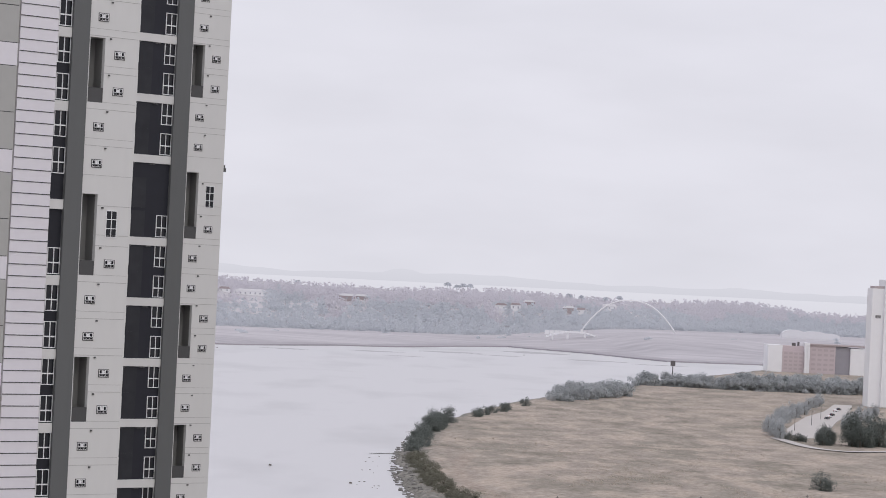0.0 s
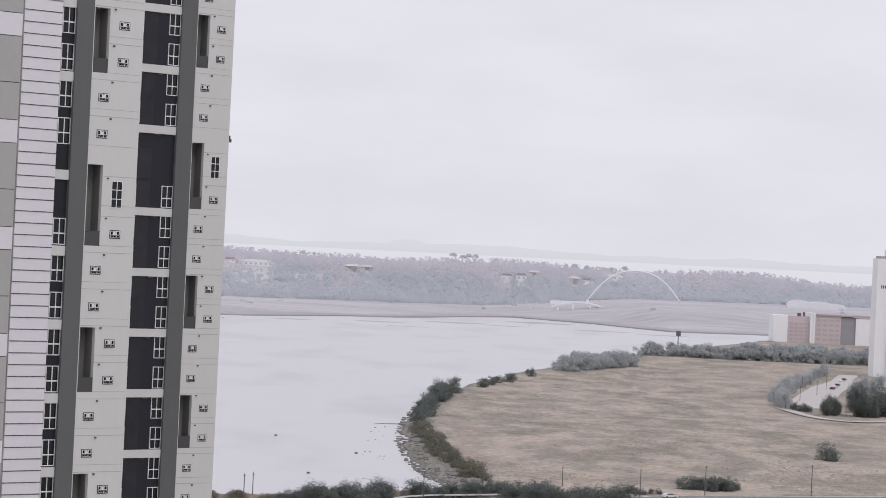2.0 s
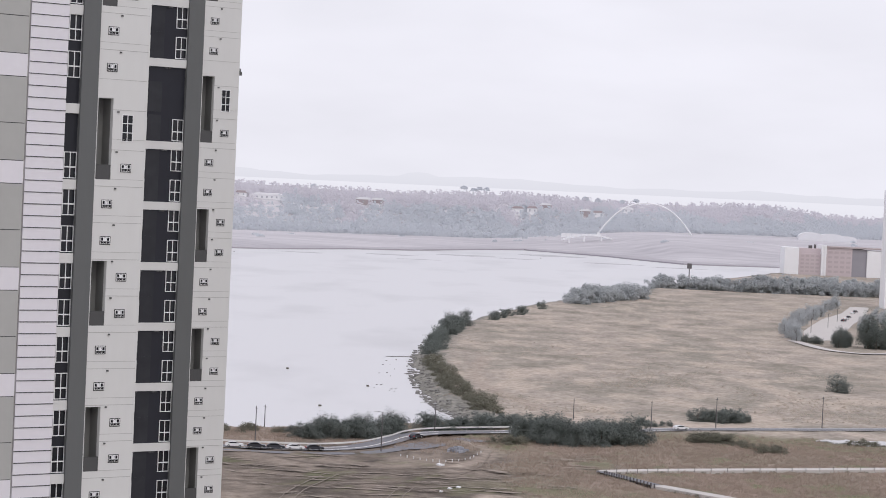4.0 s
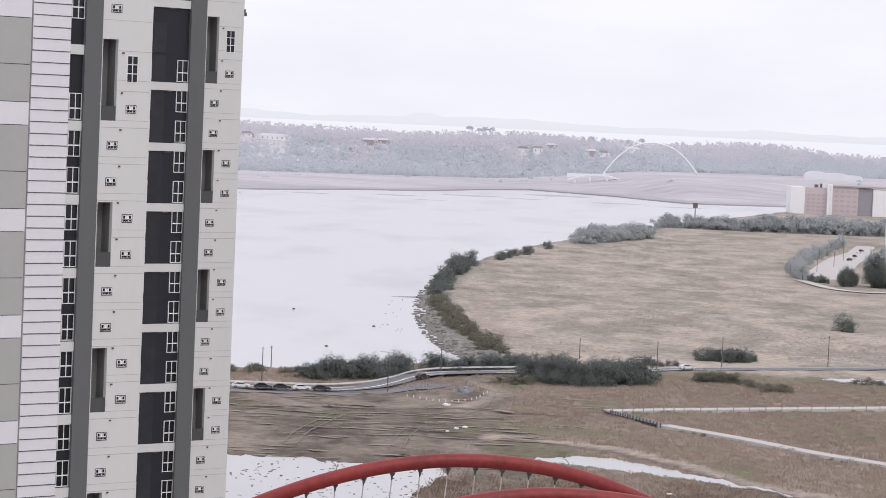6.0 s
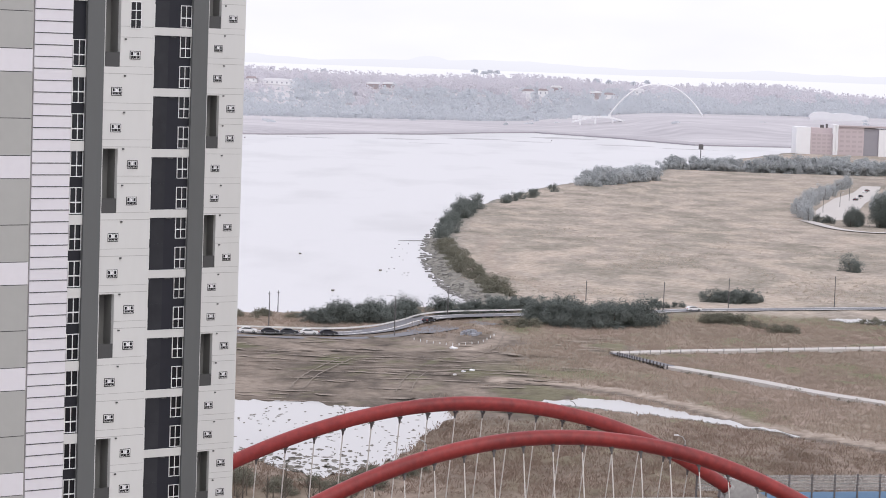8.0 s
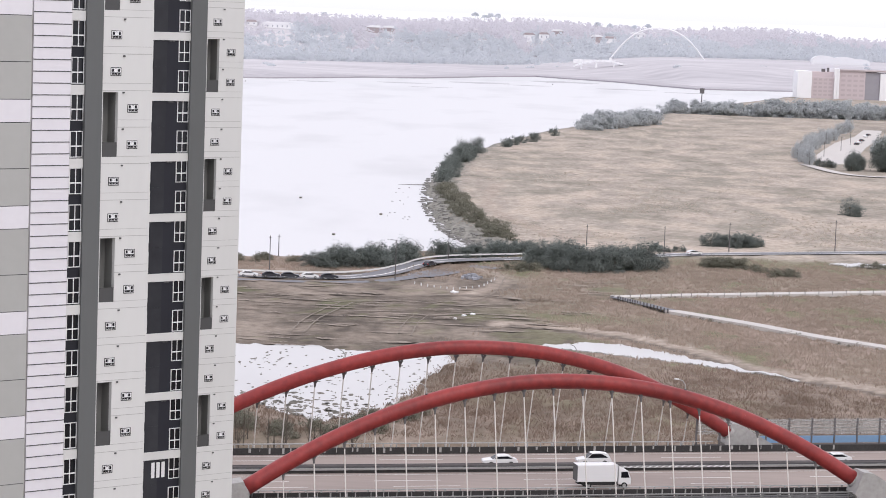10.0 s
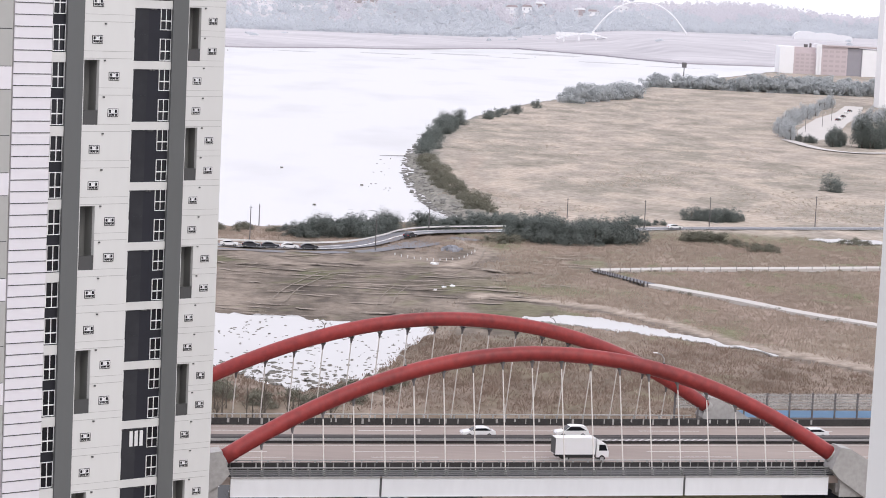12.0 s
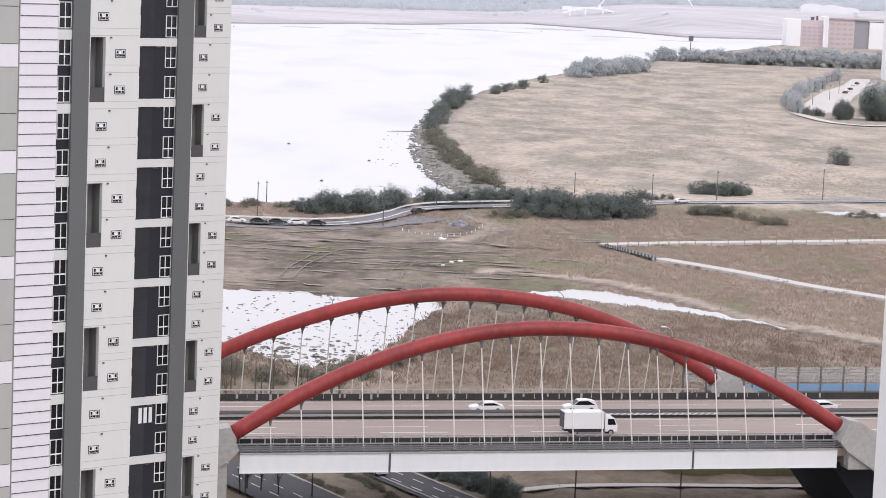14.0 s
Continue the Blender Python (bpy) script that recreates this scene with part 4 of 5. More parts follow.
for (ax, ay, az), (bx, by_, bz) in zip(gpts, gpts[1:]):
    k = len(beam.v)
    beam.v += [(ax, ay, az + 0.62), (bx, by_, bz + 0.62), (bx, by_, bz + 1.05), (ax, ay, az + 1.05), (ax, ay + 0.12, az + 0.62), (bx, by_ + 0.12, bz + 0.62), (bx, by_ + 0.12, bz + 1.05), (ax, ay + 0.12, az + 1.05)]
    beam.f += [(k, k + 1, k + 2, k + 3), (k + 3, k + 2, k + 6, k + 7), (k + 5, k + 4, k + 7, k + 6)]
part("beam", beam, MARK, gr)
for x, y, z in gpts[::2]:
    part("post", Shape().box(x - 0.07, x + 0.07, y + 0.12, y + 0.26, z - 0.35, z + 1.1), STEEL, gr)


def street_lamp(x, y, h, arm, label, head=True):
    z = ground_z(x, y)
    s = thing("street_lamp" if head else "utility_pole", pose(x, y, z - 0.05), label, "street lamp" if head else "utility pole", "poles along the coast road")
    part("pole", Shape().tube([(0, 0, 0), (0, 0, h * 0.5), (0, 0, h)], [0.16, 0.13, 0.10], 8), POLE_M, s)
    if head:
        part("arm", Shape().tube([(0, 0, h - 0.1), (arm * 0.5, 0, h + 0.12), (arm, 0, h + 0.15)], 0.06, 6), POLE_M, s)
        part("lamp_head", Shape().box(arm - 0.25 + min(0, arm) * 0.15, arm + 0.35, -0.16, 0.16, h + 0.06, h + 0.24), FRAME_WHITE, s)
    else:
        part("crossarm", Shape().box(-0.4, 0.4, -0.06, 0.06, h - 0.5, h - 0.4), POLE_M, s)
        part("insulator", Shape().box(-0.06, 0.06, -0.08, 0.08, h, h + 0.25), STEEL, s)
    return s


street_lamp(-49.6, 630, 10.3, -1.6, "slim dark street lamp beside the coast road", False)
street_lamp(-50.8, 676, 7.0, 1.4, "slim dark pole on the shore bank", False)
street_lamp(-16.7, 628, 10.4, -1.9, "grey street lamp with a short arm")
street_lamp(-3.3, 679, 8.6, -3.6, "grey street lamp with a long arm")
street_lamp(38.6, 742, 6.5, 1.0, "thin utility pole behind the thicket", False)
street_lamp(60.5, 719, 8.6, 1.0, "thin utility pole by the coast road", False)
street_lamp(81.6, 736, 9.0, 1.0, "thin utility pole by the coast road", False)
street_lamp(115.6, 748, 9.8, 1.0, "thin utility pole by the coast road", False)
street_lamp(84.5, 447, 9.0, 1.0, "slim pole with a small lamp among reeds")

for x, y, turn, paint, lab in ((-54.2, 621.5, 5, CAR_WHITE, "white car on the coast road"), (-48.5, 621.5, 4, CAR_DARK, "dark car on the coast road"), (-43.6, 621.8, 5, CAR_DARK, "dark car on the coast road"), (-38.6, 622.0, 8, CAR_WHITE, "white car on the coast road"),
                               (-33.6, 622.5, 14, CAR_DARK, "dark car on the coast road"), (-8.2, 658, 62, CAR_DARK, "dark car on the coast road bend"), (69.5, 720.5, 25, CAR_WHITE, "white car on the coast road")):
    zr = 0.25 + 0.5 * math.exp(-((x + 5) / 14) ** 2)
    car(pose(x, y, zr, 0, 0, turn), paint, lab)


# ---- plants ----
def leaf_faces(s, p, out, len_u, len_v, spin):
    """Adds one kite-shaped leaf face at each point p, square to out."""
    out = out / np.linalg.norm(out, axis=1, keepdims=True)
    ref = np.where(np.abs(out[:, 2:3]) < 0.9, np.array([[0.0, 0.0, 1.0]]), np.array([[1.0, 0.0, 0.0]]))
    a = np.cross(out, ref)
    a /= np.linalg.norm(a, axis=1, keepdims=True)
    b = np.cross(out, a)
    u = (a * np.cos(spin)[:, None] + b * np.sin(spin)[:, None])
    v = np.cross(out, u) * len_v[:, None]
    u = u * len_u[:, None]
    k = len(s.v)
    s.v += np.stack([p - u, p + v * 0.8, p + u, p - v], 1).reshape(-1, 3).tolist()
    s.f += (k + np.arange(4 * len(p)).reshape(-1, 4)).tolist()


def crown_shape(rx, ry, rz, n, leaf, seed, flat=0.15):
    """Many small leaf faces gathered in lumps, with gaps between."""
    r = random.Random(seed)
    g = np.random.default_rng(seed)
    s = Shape()
    lumps = []
    for _ in range(max(7, n // 90)):
        a, q = r.uniform(0, 2 * math.pi), math.sqrt(r.random())
        zz = r.uniform(flat, 1)
        k = math.sqrt(max(0.05, 1 - (zz - 0.35) ** 2 * 1.7))
        lumps.append((rx * q * k * math.cos(a) * 0.85, ry * q * k * math.sin(a) * 0.85, rz * zz * r.uniform(0.75, 1.0), r.uniform(0.25, 0.42)))
    lump = np.array(lumps)[np.arange(n) % len(lumps)]
    d = g.normal(size=(n, 3)) * (1, 1, 0.8)
    d *= (g.random(n) ** 0.4 / np.linalg.norm(d, axis=1))[:, None]
    size = np.array((rx, ry, rz))
    p = lump[:, :3] + d * size * (1, 1, 0.8) * lump[:, 3:]
    p[:, 2] = np.maximum(0.1, p[:, 2])
    out = d * 0.8 + p / size * 0.5 + g.normal(size=(n, 3)) * 0.35 + (0, 0, 0.25)
    leaf_faces(s, p, out, leaf * g.uniform(0.7, 1.5, n), leaf * g.uniform(0.5, 1.0, n), g.uniform(0, 6.28, n))
    return s


def trunk_shape(h, r0, seed, rx):
    r = random.Random(seed)
    s = Shape().tube([(0, 0, -0.4), (0.05, 0, h * 0.3), (r.uniform(-.2, .2), r.uniform(-.2, .2), h * 0.62), (0, 0, h * 0.9)], [r0, r0 * 0.8, r0 * 0.5, r0 * 0.15], 7)
    for i in range(6):
        a, z = r.uniform(0, 6.28), h * r.uniform(0.25, 0.6)
        e = rx * r.uniform(0.4, 0.75)
        s.tube([(0, 0, z), (e * 0.5 * math.cos(a), e * 0.5 * math.sin(a), z + h * 0.12), (e * math.cos(a), e * math.sin(a), z + h * 0.26)], [r0 * 0.4, r0 * 0.25, r0 * 0.08], 5)
    return s


PLANTS = {}


def plant(kind, x, y, size, label, cat, group="", turn=None, squash=1.0):
    """kind: bush, tree, olive, pine; each kind has three shapes that its copies share."""
    q = rnd.randrange(3)
    key = (kind, q)
    if key not in PLANTS:
        if kind == "bush":
            PLANTS[key] = (trunk_shape(1.6, 0.10, q, 1.2).mesh("trunk", BARK), crown_shape(2.0, 1.8, 2.2, 2600, 0.075, 10 + q, 0.02).mesh("crown", FOLIAGE))
        elif kind == "grove":
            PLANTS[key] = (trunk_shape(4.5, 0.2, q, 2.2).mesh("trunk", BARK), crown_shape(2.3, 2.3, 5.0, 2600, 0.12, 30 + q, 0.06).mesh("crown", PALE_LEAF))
        elif kind == "olive":
            PLANTS[key] = (trunk_shape(1.6, 0.10, q, 1.2).mesh("trunk", BARK), crown_shape(2.2, 2.0, 1.8, 1800, 0.08, 20 + q, 0.02).mesh("crown", OLIVE))
        elif kind == "tree":
            PLANTS[key] = (trunk_shape(4.5, 0.2, q, 2.2).mesh("trunk", BARK), crown_shape(2.3, 2.3, 5.4, 2800, 0.11, 30 + q, 0.08).mesh("crown", FOLIAGE))
        else:
            PLANTS[key] = (trunk_shape(5.5, 0.12, q, 1.5).mesh("trunk", BARK), trunk_shape(5.2, 0.07, 50 + q, 2.0).mesh("crown", BARK))
    t, c = PLANTS[key]
    m = pose(x, y, (ground_z(x, y) if y < 600 else max(-0.9, ground_z(x, y))) - 0.05, 0, 0, rnd.uniform(0, 360) if turn is None else turn) @ Matrix.Diagonal((size * squash, size * squash, size, 1))
    name = {"bush": "bush", "olive": "bush", "tree": "tree", "grove": "tree", "bare": "bare_tree"}[kind]
    p = new(name)
    p.matrix_basis = m
    tagged(p, label, cat, group)
    part("trunk", t, BARK, p)
    part("crown", c, FOLIAGE, p)
    return p


FAR_SHRUBS = Shape()


def shrub_mass(pts, n, s0, s1, spread):
    """Far shrubs that nobody could count, gathered into one object."""
    for i in range(n):
        t = (i + rnd.uniform(0.1, 0.9)) / n * (len(pts) - 1)
        k = min(int(t), len(pts) - 2)
        x, y = (pts[k][j] + (pts[k + 1][j] - pts[k][j]) * (t - k) + rnd.uniform(-1, 1) * spread * (1 + 0.5 * j) for j in (0, 1))
        q = rnd.uniform(s0, s1)
        c = crown_shape(2.0 * q, 1.8 * q, 2.0 * q, 900, 0.12 * q, 100 + i, 0.0)
        z, k0 = ground_z(x, y) - 0.2, len(FAR_SHRUBS.v)
        FAR_SHRUBS.v += [(a + x, b + y, c_ + z) for a, b, c_ in c.v]
        FAR_SHRUBS.f += [tuple(k0 + e for e in f_) for f_ in c.f]


def row(kind, pts, n, s0, s1, spread, label, cat, group, squash=1.0):
    for i in range(n):
        t = (i + rnd.uniform(0.1, 0.9)) / n * (len(pts) - 1)
        k = min(int(t), len(pts) - 2)
        a, b = pts[k], pts[k + 1]
        x, y = (a[0] + (b[0] - a[0]) * (t - k), a[1] + (b[1] - a[1]) * (t - k))
        plant(kind, x + rnd.uniform(-1, 1) * spread, y + rnd.uniform(-1, 1) * spread * 1.5, rnd.uniform(s0, s1), label, cat, group, squash=squash)


row("bush", [(-40, 652), (-30, 655), (-21, 663), (-13, 675)], 30, 1.5, 2.9, 1.8, "dark evergreen bush beside the coast road", "bush", "bushes along the shore road")
row("bush", [(-7, 683), (2, 690), (9, 697), (20, 704)], 20, 1.2, 2.4, 1.8, "dark evergreen bush beside the coast road", "bush", "bushes along the shore road")
row("bush", [(22, 682), (28, 672), (36, 668), (44, 672), (51, 680)], 44, 1.6, 3.4, 3.6, "dark bushy thicket shrub by the road", "bush", "thicket by the road bend")
row("olive", [(17, 668), (22, 656), (14, 664)], 7, 1.0, 1.7, 2.5, "olive green scrub on rough ground", "bush", "thicket by the road bend")
row("bare", [(24, 676), (36, 670), (50, 680)], 12, 1.0, 1.5, 3.0, "leafless sapling standing in the thicket", "tree", "saplings in the thicket")
row("bush", [(78, 752), (94, 757)], 14, 1.3, 2.0, 2.0, "rounded dark shrub in the dry field", "bush", "shrubs in the dry field")
row("bush", [(58, 730), (66, 733)], 6, 0.8, 1.3, 1.5, "small dark shrub by the coast road", "bush", "shrubs in the dry field")
row("olive", [(70, 694), (78, 696), (88, 668), (94, 670)], 12, 0.9, 1.6, 2.2, "olive grey shrub among reeds", "bush", "shrubs in the reeds")
row("olive", [(71, 692), (80, 690)], 9, 1.5, 2.4, 1.8, "grey green shrub in front of the coast road", "bush", "shrubs in the reeds")
row("olive", [(116, 702), (124, 700)], 6, 0.7, 1.2, 2.0, "low olive shrub beside a puddle", "bush", "shrubs in the reeds")
plant("bush", 142.8, 892, 3.0, "lone rounded shrub in the dry field", "bush")
shrub_mass([(76, 1475), (92, 1520), (106, 1555), (119, 1585)], 40, 2.8, 5.2, 4.0)
shrub_mass([(146, 1775), (170, 1780), (195, 1778), (222, 1772)], 46, 2.4, 5.2, 6)
shrub_mass([(215, 1778), (245, 1780), (275, 1775), (320, 1780)], 44, 3.6, 6.4, 9)
shrub_mass([(262, 1830), (300, 1860), (350, 1880)], 24, 3.5, 5.5, 10)
row("bush", [(20, 1245), (30, 1300), (52, 1400)], 7, 1.6, 2.6, 3.0, "small shrub on the shore bank", "bush", "shrubs along the peninsula shore")
row("bush", [(3, 1200), (-1, 1130), (-5, 1060), (-8, 985)], 17, 1.6, 2.8, 2.4, "dark shrub on the point of the peninsula", "bush", "shrubs along the peninsula shore")
row("bush", [(4, 1195), (1, 1160), (-2, 1120)], 6, 2.4, 3.6, 2.0, "dark shrub on the point of the peninsula", "bush", "shrubs along the peninsula shore")
row("olive", [(-6, 960), (-4, 900), (0, 840), (8, 790), (14, 745)], 34, 1.2, 2.4, 3.2, "olive scrub on the stony bank", "bush", "scrub on the bank")
row("bush", [(8, 700), (16, 715), (24, 725)], 10, 1.0, 1.6, 2.5, "dark shrub behind the guard rail", "bush", "bushes along the shore road")
row("olive", [(-75, 668), (-58, 664), (-46, 660)], 12, 0.8, 1.3, 2.5, "low olive scrub on the shore bank", "bush", "scrub on the bank")
row("bare", [(-40, 392), (-32, 388), (-22, 384), (-12, 382)], 22, 0.9, 1.5, 3.5, "leafless young tree behind the bridge", "tree", "bare trees behind the bridge")

row("olive", [(-46, 412), (-36, 402), (-24, 398), (-14, 404), (-6, 420)], 26, 0.8, 1.5, 3.0, "olive scrub on the pond bank behind the bridge", "bush", "scrub by the pond")

row("bare", [(-33, 341), (-27, 339), (-22, 338)], 8, 0.9, 1.3, 1.5, "leafless street tree by the underpass road", "tree", "bare street trees")

# ---- ponds, path and tracks ----
def pool(name, outline, z, label, seed):
    """A sheet of still water with an uneven edge."""
    pts = bend(outline + outline[:1], 18)[:-1]
    o = [(x + 1.3 * noise.noise(Vector((x * 0.35, y * 0.2, seed))), y + 4.5 * noise.noise(Vector((x * 0.35, y * 0.2, seed + 7))) + 2.0 * noise.noise(Vector((x * 1.3, y * 0.6, seed + 3)))) for x, y in pts]
    s = Shape()
    s.v = [(x, y, z) for x, y in o] + [(x, y, z - 0.3) for x, y in o]
    n = len(o)
    s.f = [tuple(range(n))] + [(i, n + i, n + (i + 1) % n, (i + 1) % n) for i in range(n)]
    single(name, s, POND, label, "pond", kind="structure")
    return o


pool("pond", POND_LINE, 0.10, "shallow pale pond with dark weed specks", 1.0)
pool("puddle", PUDDLE_LINE, 0.10, "long shallow puddle beside the dirt track", 2.0)
pool("puddle", [(108, 706), (118, 712), (134, 712), (132, 705), (118, 702)], 0.4, "bright shallow puddle near the coast road", 3.0)
specks = Shape()
r3 = random.Random(12)
arr = POND_LINE
made = 0
while made < 620:
    x, y = r3.uniform(-60, 0), r3.uniform(410, 497)
    if not inside_poly(arr, np.array([x]), np.array([y]))[0]:
        continue
    if r3.random() > 0.08 + 0.92 * max(0.0, (452 - y) / 45) + 0.25 * (noise.noise(Vector((x * 0.15, y * 0.06, 4))) > 0.1):
        continue
    a, b = (r3.uniform(0.1, 0.45), r3.uniform(0.2, 0.9)) if y > 440 or r3.random() < 0.8 else (r3.uniform(0.4, 1.0), r3.uniform(0.6, 1.5))
    specks.prism([(x + a * math.cos(q) * r3.uniform(0.6, 1.2), y + b * math.sin(q) * r3.uniform(0.6, 1.2)) for q in (0, 1.05, 2.1, 3.14, 4.2, 5.2)], 0.05, 0.14)
    made += 1
single("weed_specks", specks, SPECK, "dark weed and stubble in the pond", "weeds", kind="stuff")
for pts, lab in (([(38.8, 602.5), (58.8, 613), (89.3, 626), (116, 638), (180, 668)], "pale concrete path between reeds"), ([(50.9, 578.4), (67.1, 559.6), (81.3, 539.8), (96.1, 524.4), (130, 490)], "pale concrete path through reeds")):
    single("path", Shape().slab(bend(pts), 2.0, -0.2, 0.7), PATH, lab, "path", kind="structure")
single("path", Shape().ribbon(bend([(38.8, 602), (44, 592), (50.9, 578.4)]), 1.6, 0.70), PALE_ROAD, "dull grey path link with dark posts", "path", kind="structure")
bol = Shape().tube([(0, 0, -0.3), (0, 0, 0.85)], 0.12, 6).mesh("bollard", CONC)
bd = Shape().tube([(0, 0, -0.3), (0, 0, 0.75)], 0.2, 6).mesh("bollard", POLE_M)


def bollards(pts, n, data, off, lab, grp):
    for i in range(n):
        t = i / (n - 1) * (len(pts) - 1)
        k = min(int(t), len(pts) - 2)
        x, y = (pts[k][j] + (pts[k + 1][j] - pts[k][j]) * (t - k) for j in (0, 1))
        b = new("bollard", data)
        b.matrix_basis = pose(x, y + off, 0.55)
        tagged(b, lab, "bollard", grp)


bollards([(40, 602), (58.8, 613), (89.3, 626), (116, 638)], 22, bol, -2.2, "grey concrete post beside the path", "posts along the path")
bollards([(39.5, 599), (44, 590.5), (50, 577)], 18, bd, -0.8, "dark post along the path link", "dark posts at the path bend")
row("olive", [(52.5, 574), (67.1, 557), (81.3, 537), (96.1, 522), (110, 507)], 30, 0.28, 0.55, 0.5, "low olive weed clump on the path edge", "bush", "weeds along the path")
row("olive", [(42, 601), (58.8, 610), (89.3, 623), (116, 635)], 22, 0.22, 0.42, 0.6, "low olive weed clump on the path edge", "bush", "weeds along the path")
bw = Shape().tube([(0, 0, -0.9), (0, 0, 0.05)], 0.12, 6).mesh("bollard", FRAME_WHITE)
bollards([(-11.4, 620), (-5.5, 612), (0.2, 611), (5.9, 618), (9.3, 636)], 15, bw, 0, "low white marker post round the rubbish heap", "marker posts on the mud")
# tyre tracks and rubbish on the muddy field
tr = Shape()
for pts in ([(-44, 606), (-20, 590), (5, 600)], [(-44, 560), (-30, 566), (-10, 575), (4, 596)], [(-36, 520), (-34, 545), (-28, 575)], [(-33, 520), (-31, 545), (-25, 575)], [(-20, 540), (-5, 552), (20, 545)], [(-10, 520), (-9, 540), (-7, 556)], [(-13, 520), (-12, 540), (-10, 556)], [(-50, 585), (-25, 578), (-4, 588)], [(2, 580), (9, 606), (12, 640)]):
    line = bend(pts, 14)
    line2 = [(x + 0.35 * noise.noise(Vector((x * 0.6, y * 0.3, 0.0))), y) for x, y in line]
    tr.ribbon(line2, [0.10 + 0.22 * abs(noise.noise(Vector((x * 0.4, y * 0.4, 5)))) for x, y in line2], 0.30)
pale = Shape()
r6 = random.Random(44)
made = 0
while made < 130:
    y = r6.uniform(492, 640)
    x = r6.uniform(-60, 22 + (y - 560) * 0.15)
    if inside_poly(POND_LINE, np.array([x, x + 6]), np.array([y, y])).any() or noise.noise(Vector((x * 0.03, y * 0.02, 6.0))) < r6.uniform(-0.5, 0.35):
        continue
    n_, ln, sl = 9, r6.uniform(3, 16), r6.uniform(-0.25, 0.25) + 0.3 * noise.noise(Vector((x * 0.02, y * 0.02, 1.0)))
    hw = r6.uniform(0.25, 1.0)
    pts = [(x + ln * i / n_, y + sl * ln * i / n_ + 1.2 * noise.noise(Vector((x + ln * i / n_, y * 0.3, 2.0)))) for i in range(n_ + 1)]
    pale.ribbon(pts, [0.04 + hw * math.sin(math.pi * i / n_) * r6.uniform(0.5, 1) for i in range(n_ + 1)], 0.27)
    made += 1
single("straw_streaks", pale, mat("flattened_pale_straw", (0.33, 0.275, 0.23), 0.95, 0.4, 0.8, 0.4, col2=(0.25, 0.21, 0.172)), "flattened pale straw on the mud", "straw", kind="stuff")
single("tyre_tracks", tr, mat("wet_mud_rut", (0.25, 0.21, 0.172), 0.9, 0.4, 0.8, col2=(0.185, 0.155, 0.127)), "dark wet tyre ruts in the mud", "tracks", kind="stuff")
for x, y, s in ((-1.2, 604, 1.0), (1.4, 558, 0.6), (3.4, 561, 0.7), (-0.6, 552, 0.5)):
    o = [(s * math.cos(a) * rnd.uniform(0.7, 1.2), 1.6 * s * math.sin(a) * rnd.uniform(0.7, 1.2)) for a in (0, 0.9, 1.9, 2.9, 3.8, 4.9, 5.6)]
    k = Shape().prism(o, -0.3, 0.03)
    k.v = [(x_, y_, z_ + (0.16 * s if i >= 7 and i % 2 else 0)) for i, (x_, y_, z_) in enumerate(k.v)]
    single("tarpaulin", k, FRAME_WHITE, "crumpled pale plastic sheet on muddy ground", "tarpaulin", "rubbish on the mud", m=pose(x, y, 0.25))

hp = Shape()
for i in range(26):
    a_, q_ = rnd.uniform(0, 6.28), math.sqrt(rnd.random())
    w_, h_ = rnd.uniform(0.3, 1.0), 1.0 * (1 - q_) + rnd.uniform(0.1, 0.4)
    hp.box(-w_, w_, -0.4, 0.4, -0.3, h_, pose(2.6 * q_ * math.cos(a_), 3.4 * q_ * math.sin(a_), 0, 0, 0, rnd.uniform(0, 180)))
single("rubble_heap", hp, mat("pale_blue_grey_rubble", (0.40, 0.41, 0.45), 0.8, 0.3, 1.0, island=0.6), "pale blue grey heap of rubble and sheeting", "rubble", kind="stuff", m=pose(3.1, 638, 0.2))

# ---- roads and verges under the bridge ----
def strip_road(name, c, half, material, label, cat, z):
    d = Vector((9.0, -15.0)).normalized()
    pts = [(c[0] + d.x * q, c[1] + d.y * q) for q in (-70, -40, -20, 0, 20, 50, 90)]
    return single(name, Shape().ribbon(pts, half, z), material, label, cat, kind="structure")


strip_road("road", (-5.0, 350), 3.6, ASPHALT, "dark asphalt carriageway under the bridge", "road", -5.7)
strip_road("road", (-27.4, 348), 5.6, ASPHALT, "dark asphalt carriageway under the bridge", "road", -5.7)
strip_road("kerb", (-10.2, 353.8), 0.22, CONC, "pale kerb line", "kerb", -5.6)
strip_road("kerb", (-21.6, 349.8), 0.22, CONC, "pale kerb line", "kerb", -5.6)
strip_road("kerb", (-0.6, 349.5), 0.25, CONC, "pale kerb line", "kerb", -5.6)
dd = Vector((9.0, -15.0)).normalized()
for c0, n_ in (((-6.7, 350), 12), ((-3.5, 350), 12), ((-26.5, 348), 12), ((-29.8, 348), 12)):
    ld = Shape()
    for i in range(-6, 6):
        a = (c0[0] + dd.x * i * 6, c0[1] + dd.y * i * 6)
        ld.ribbon([a, (a[0] + dd.x * 3, a[1] + dd.y * 3)], 0.1, -5.68)
    single("road_marking", ld, MARK, "white lane dashes on asphalt", "road marking", kind="structure")
for off, n_ in ((-20.2, 14), (-12.3, 15), (2.0, 16), (5.0, 14)):
    for i in range(n_):
        q = -14 + i * 1.9
        plant("olive" if off < 0 else "bush", off + dd.x * q * 1.0 + rnd.uniform(-.4, .4), 350 + dd.y * q + rnd.uniform(-.4, .4), rnd.uniform(0.45, 0.75) if off < 4 else rnd.uniform(0.9, 1.5), "clipped low hedge shrub on the verge" if off < 4 else "loose dark shrub on the verge", "bush", "verge hedge under the bridge")
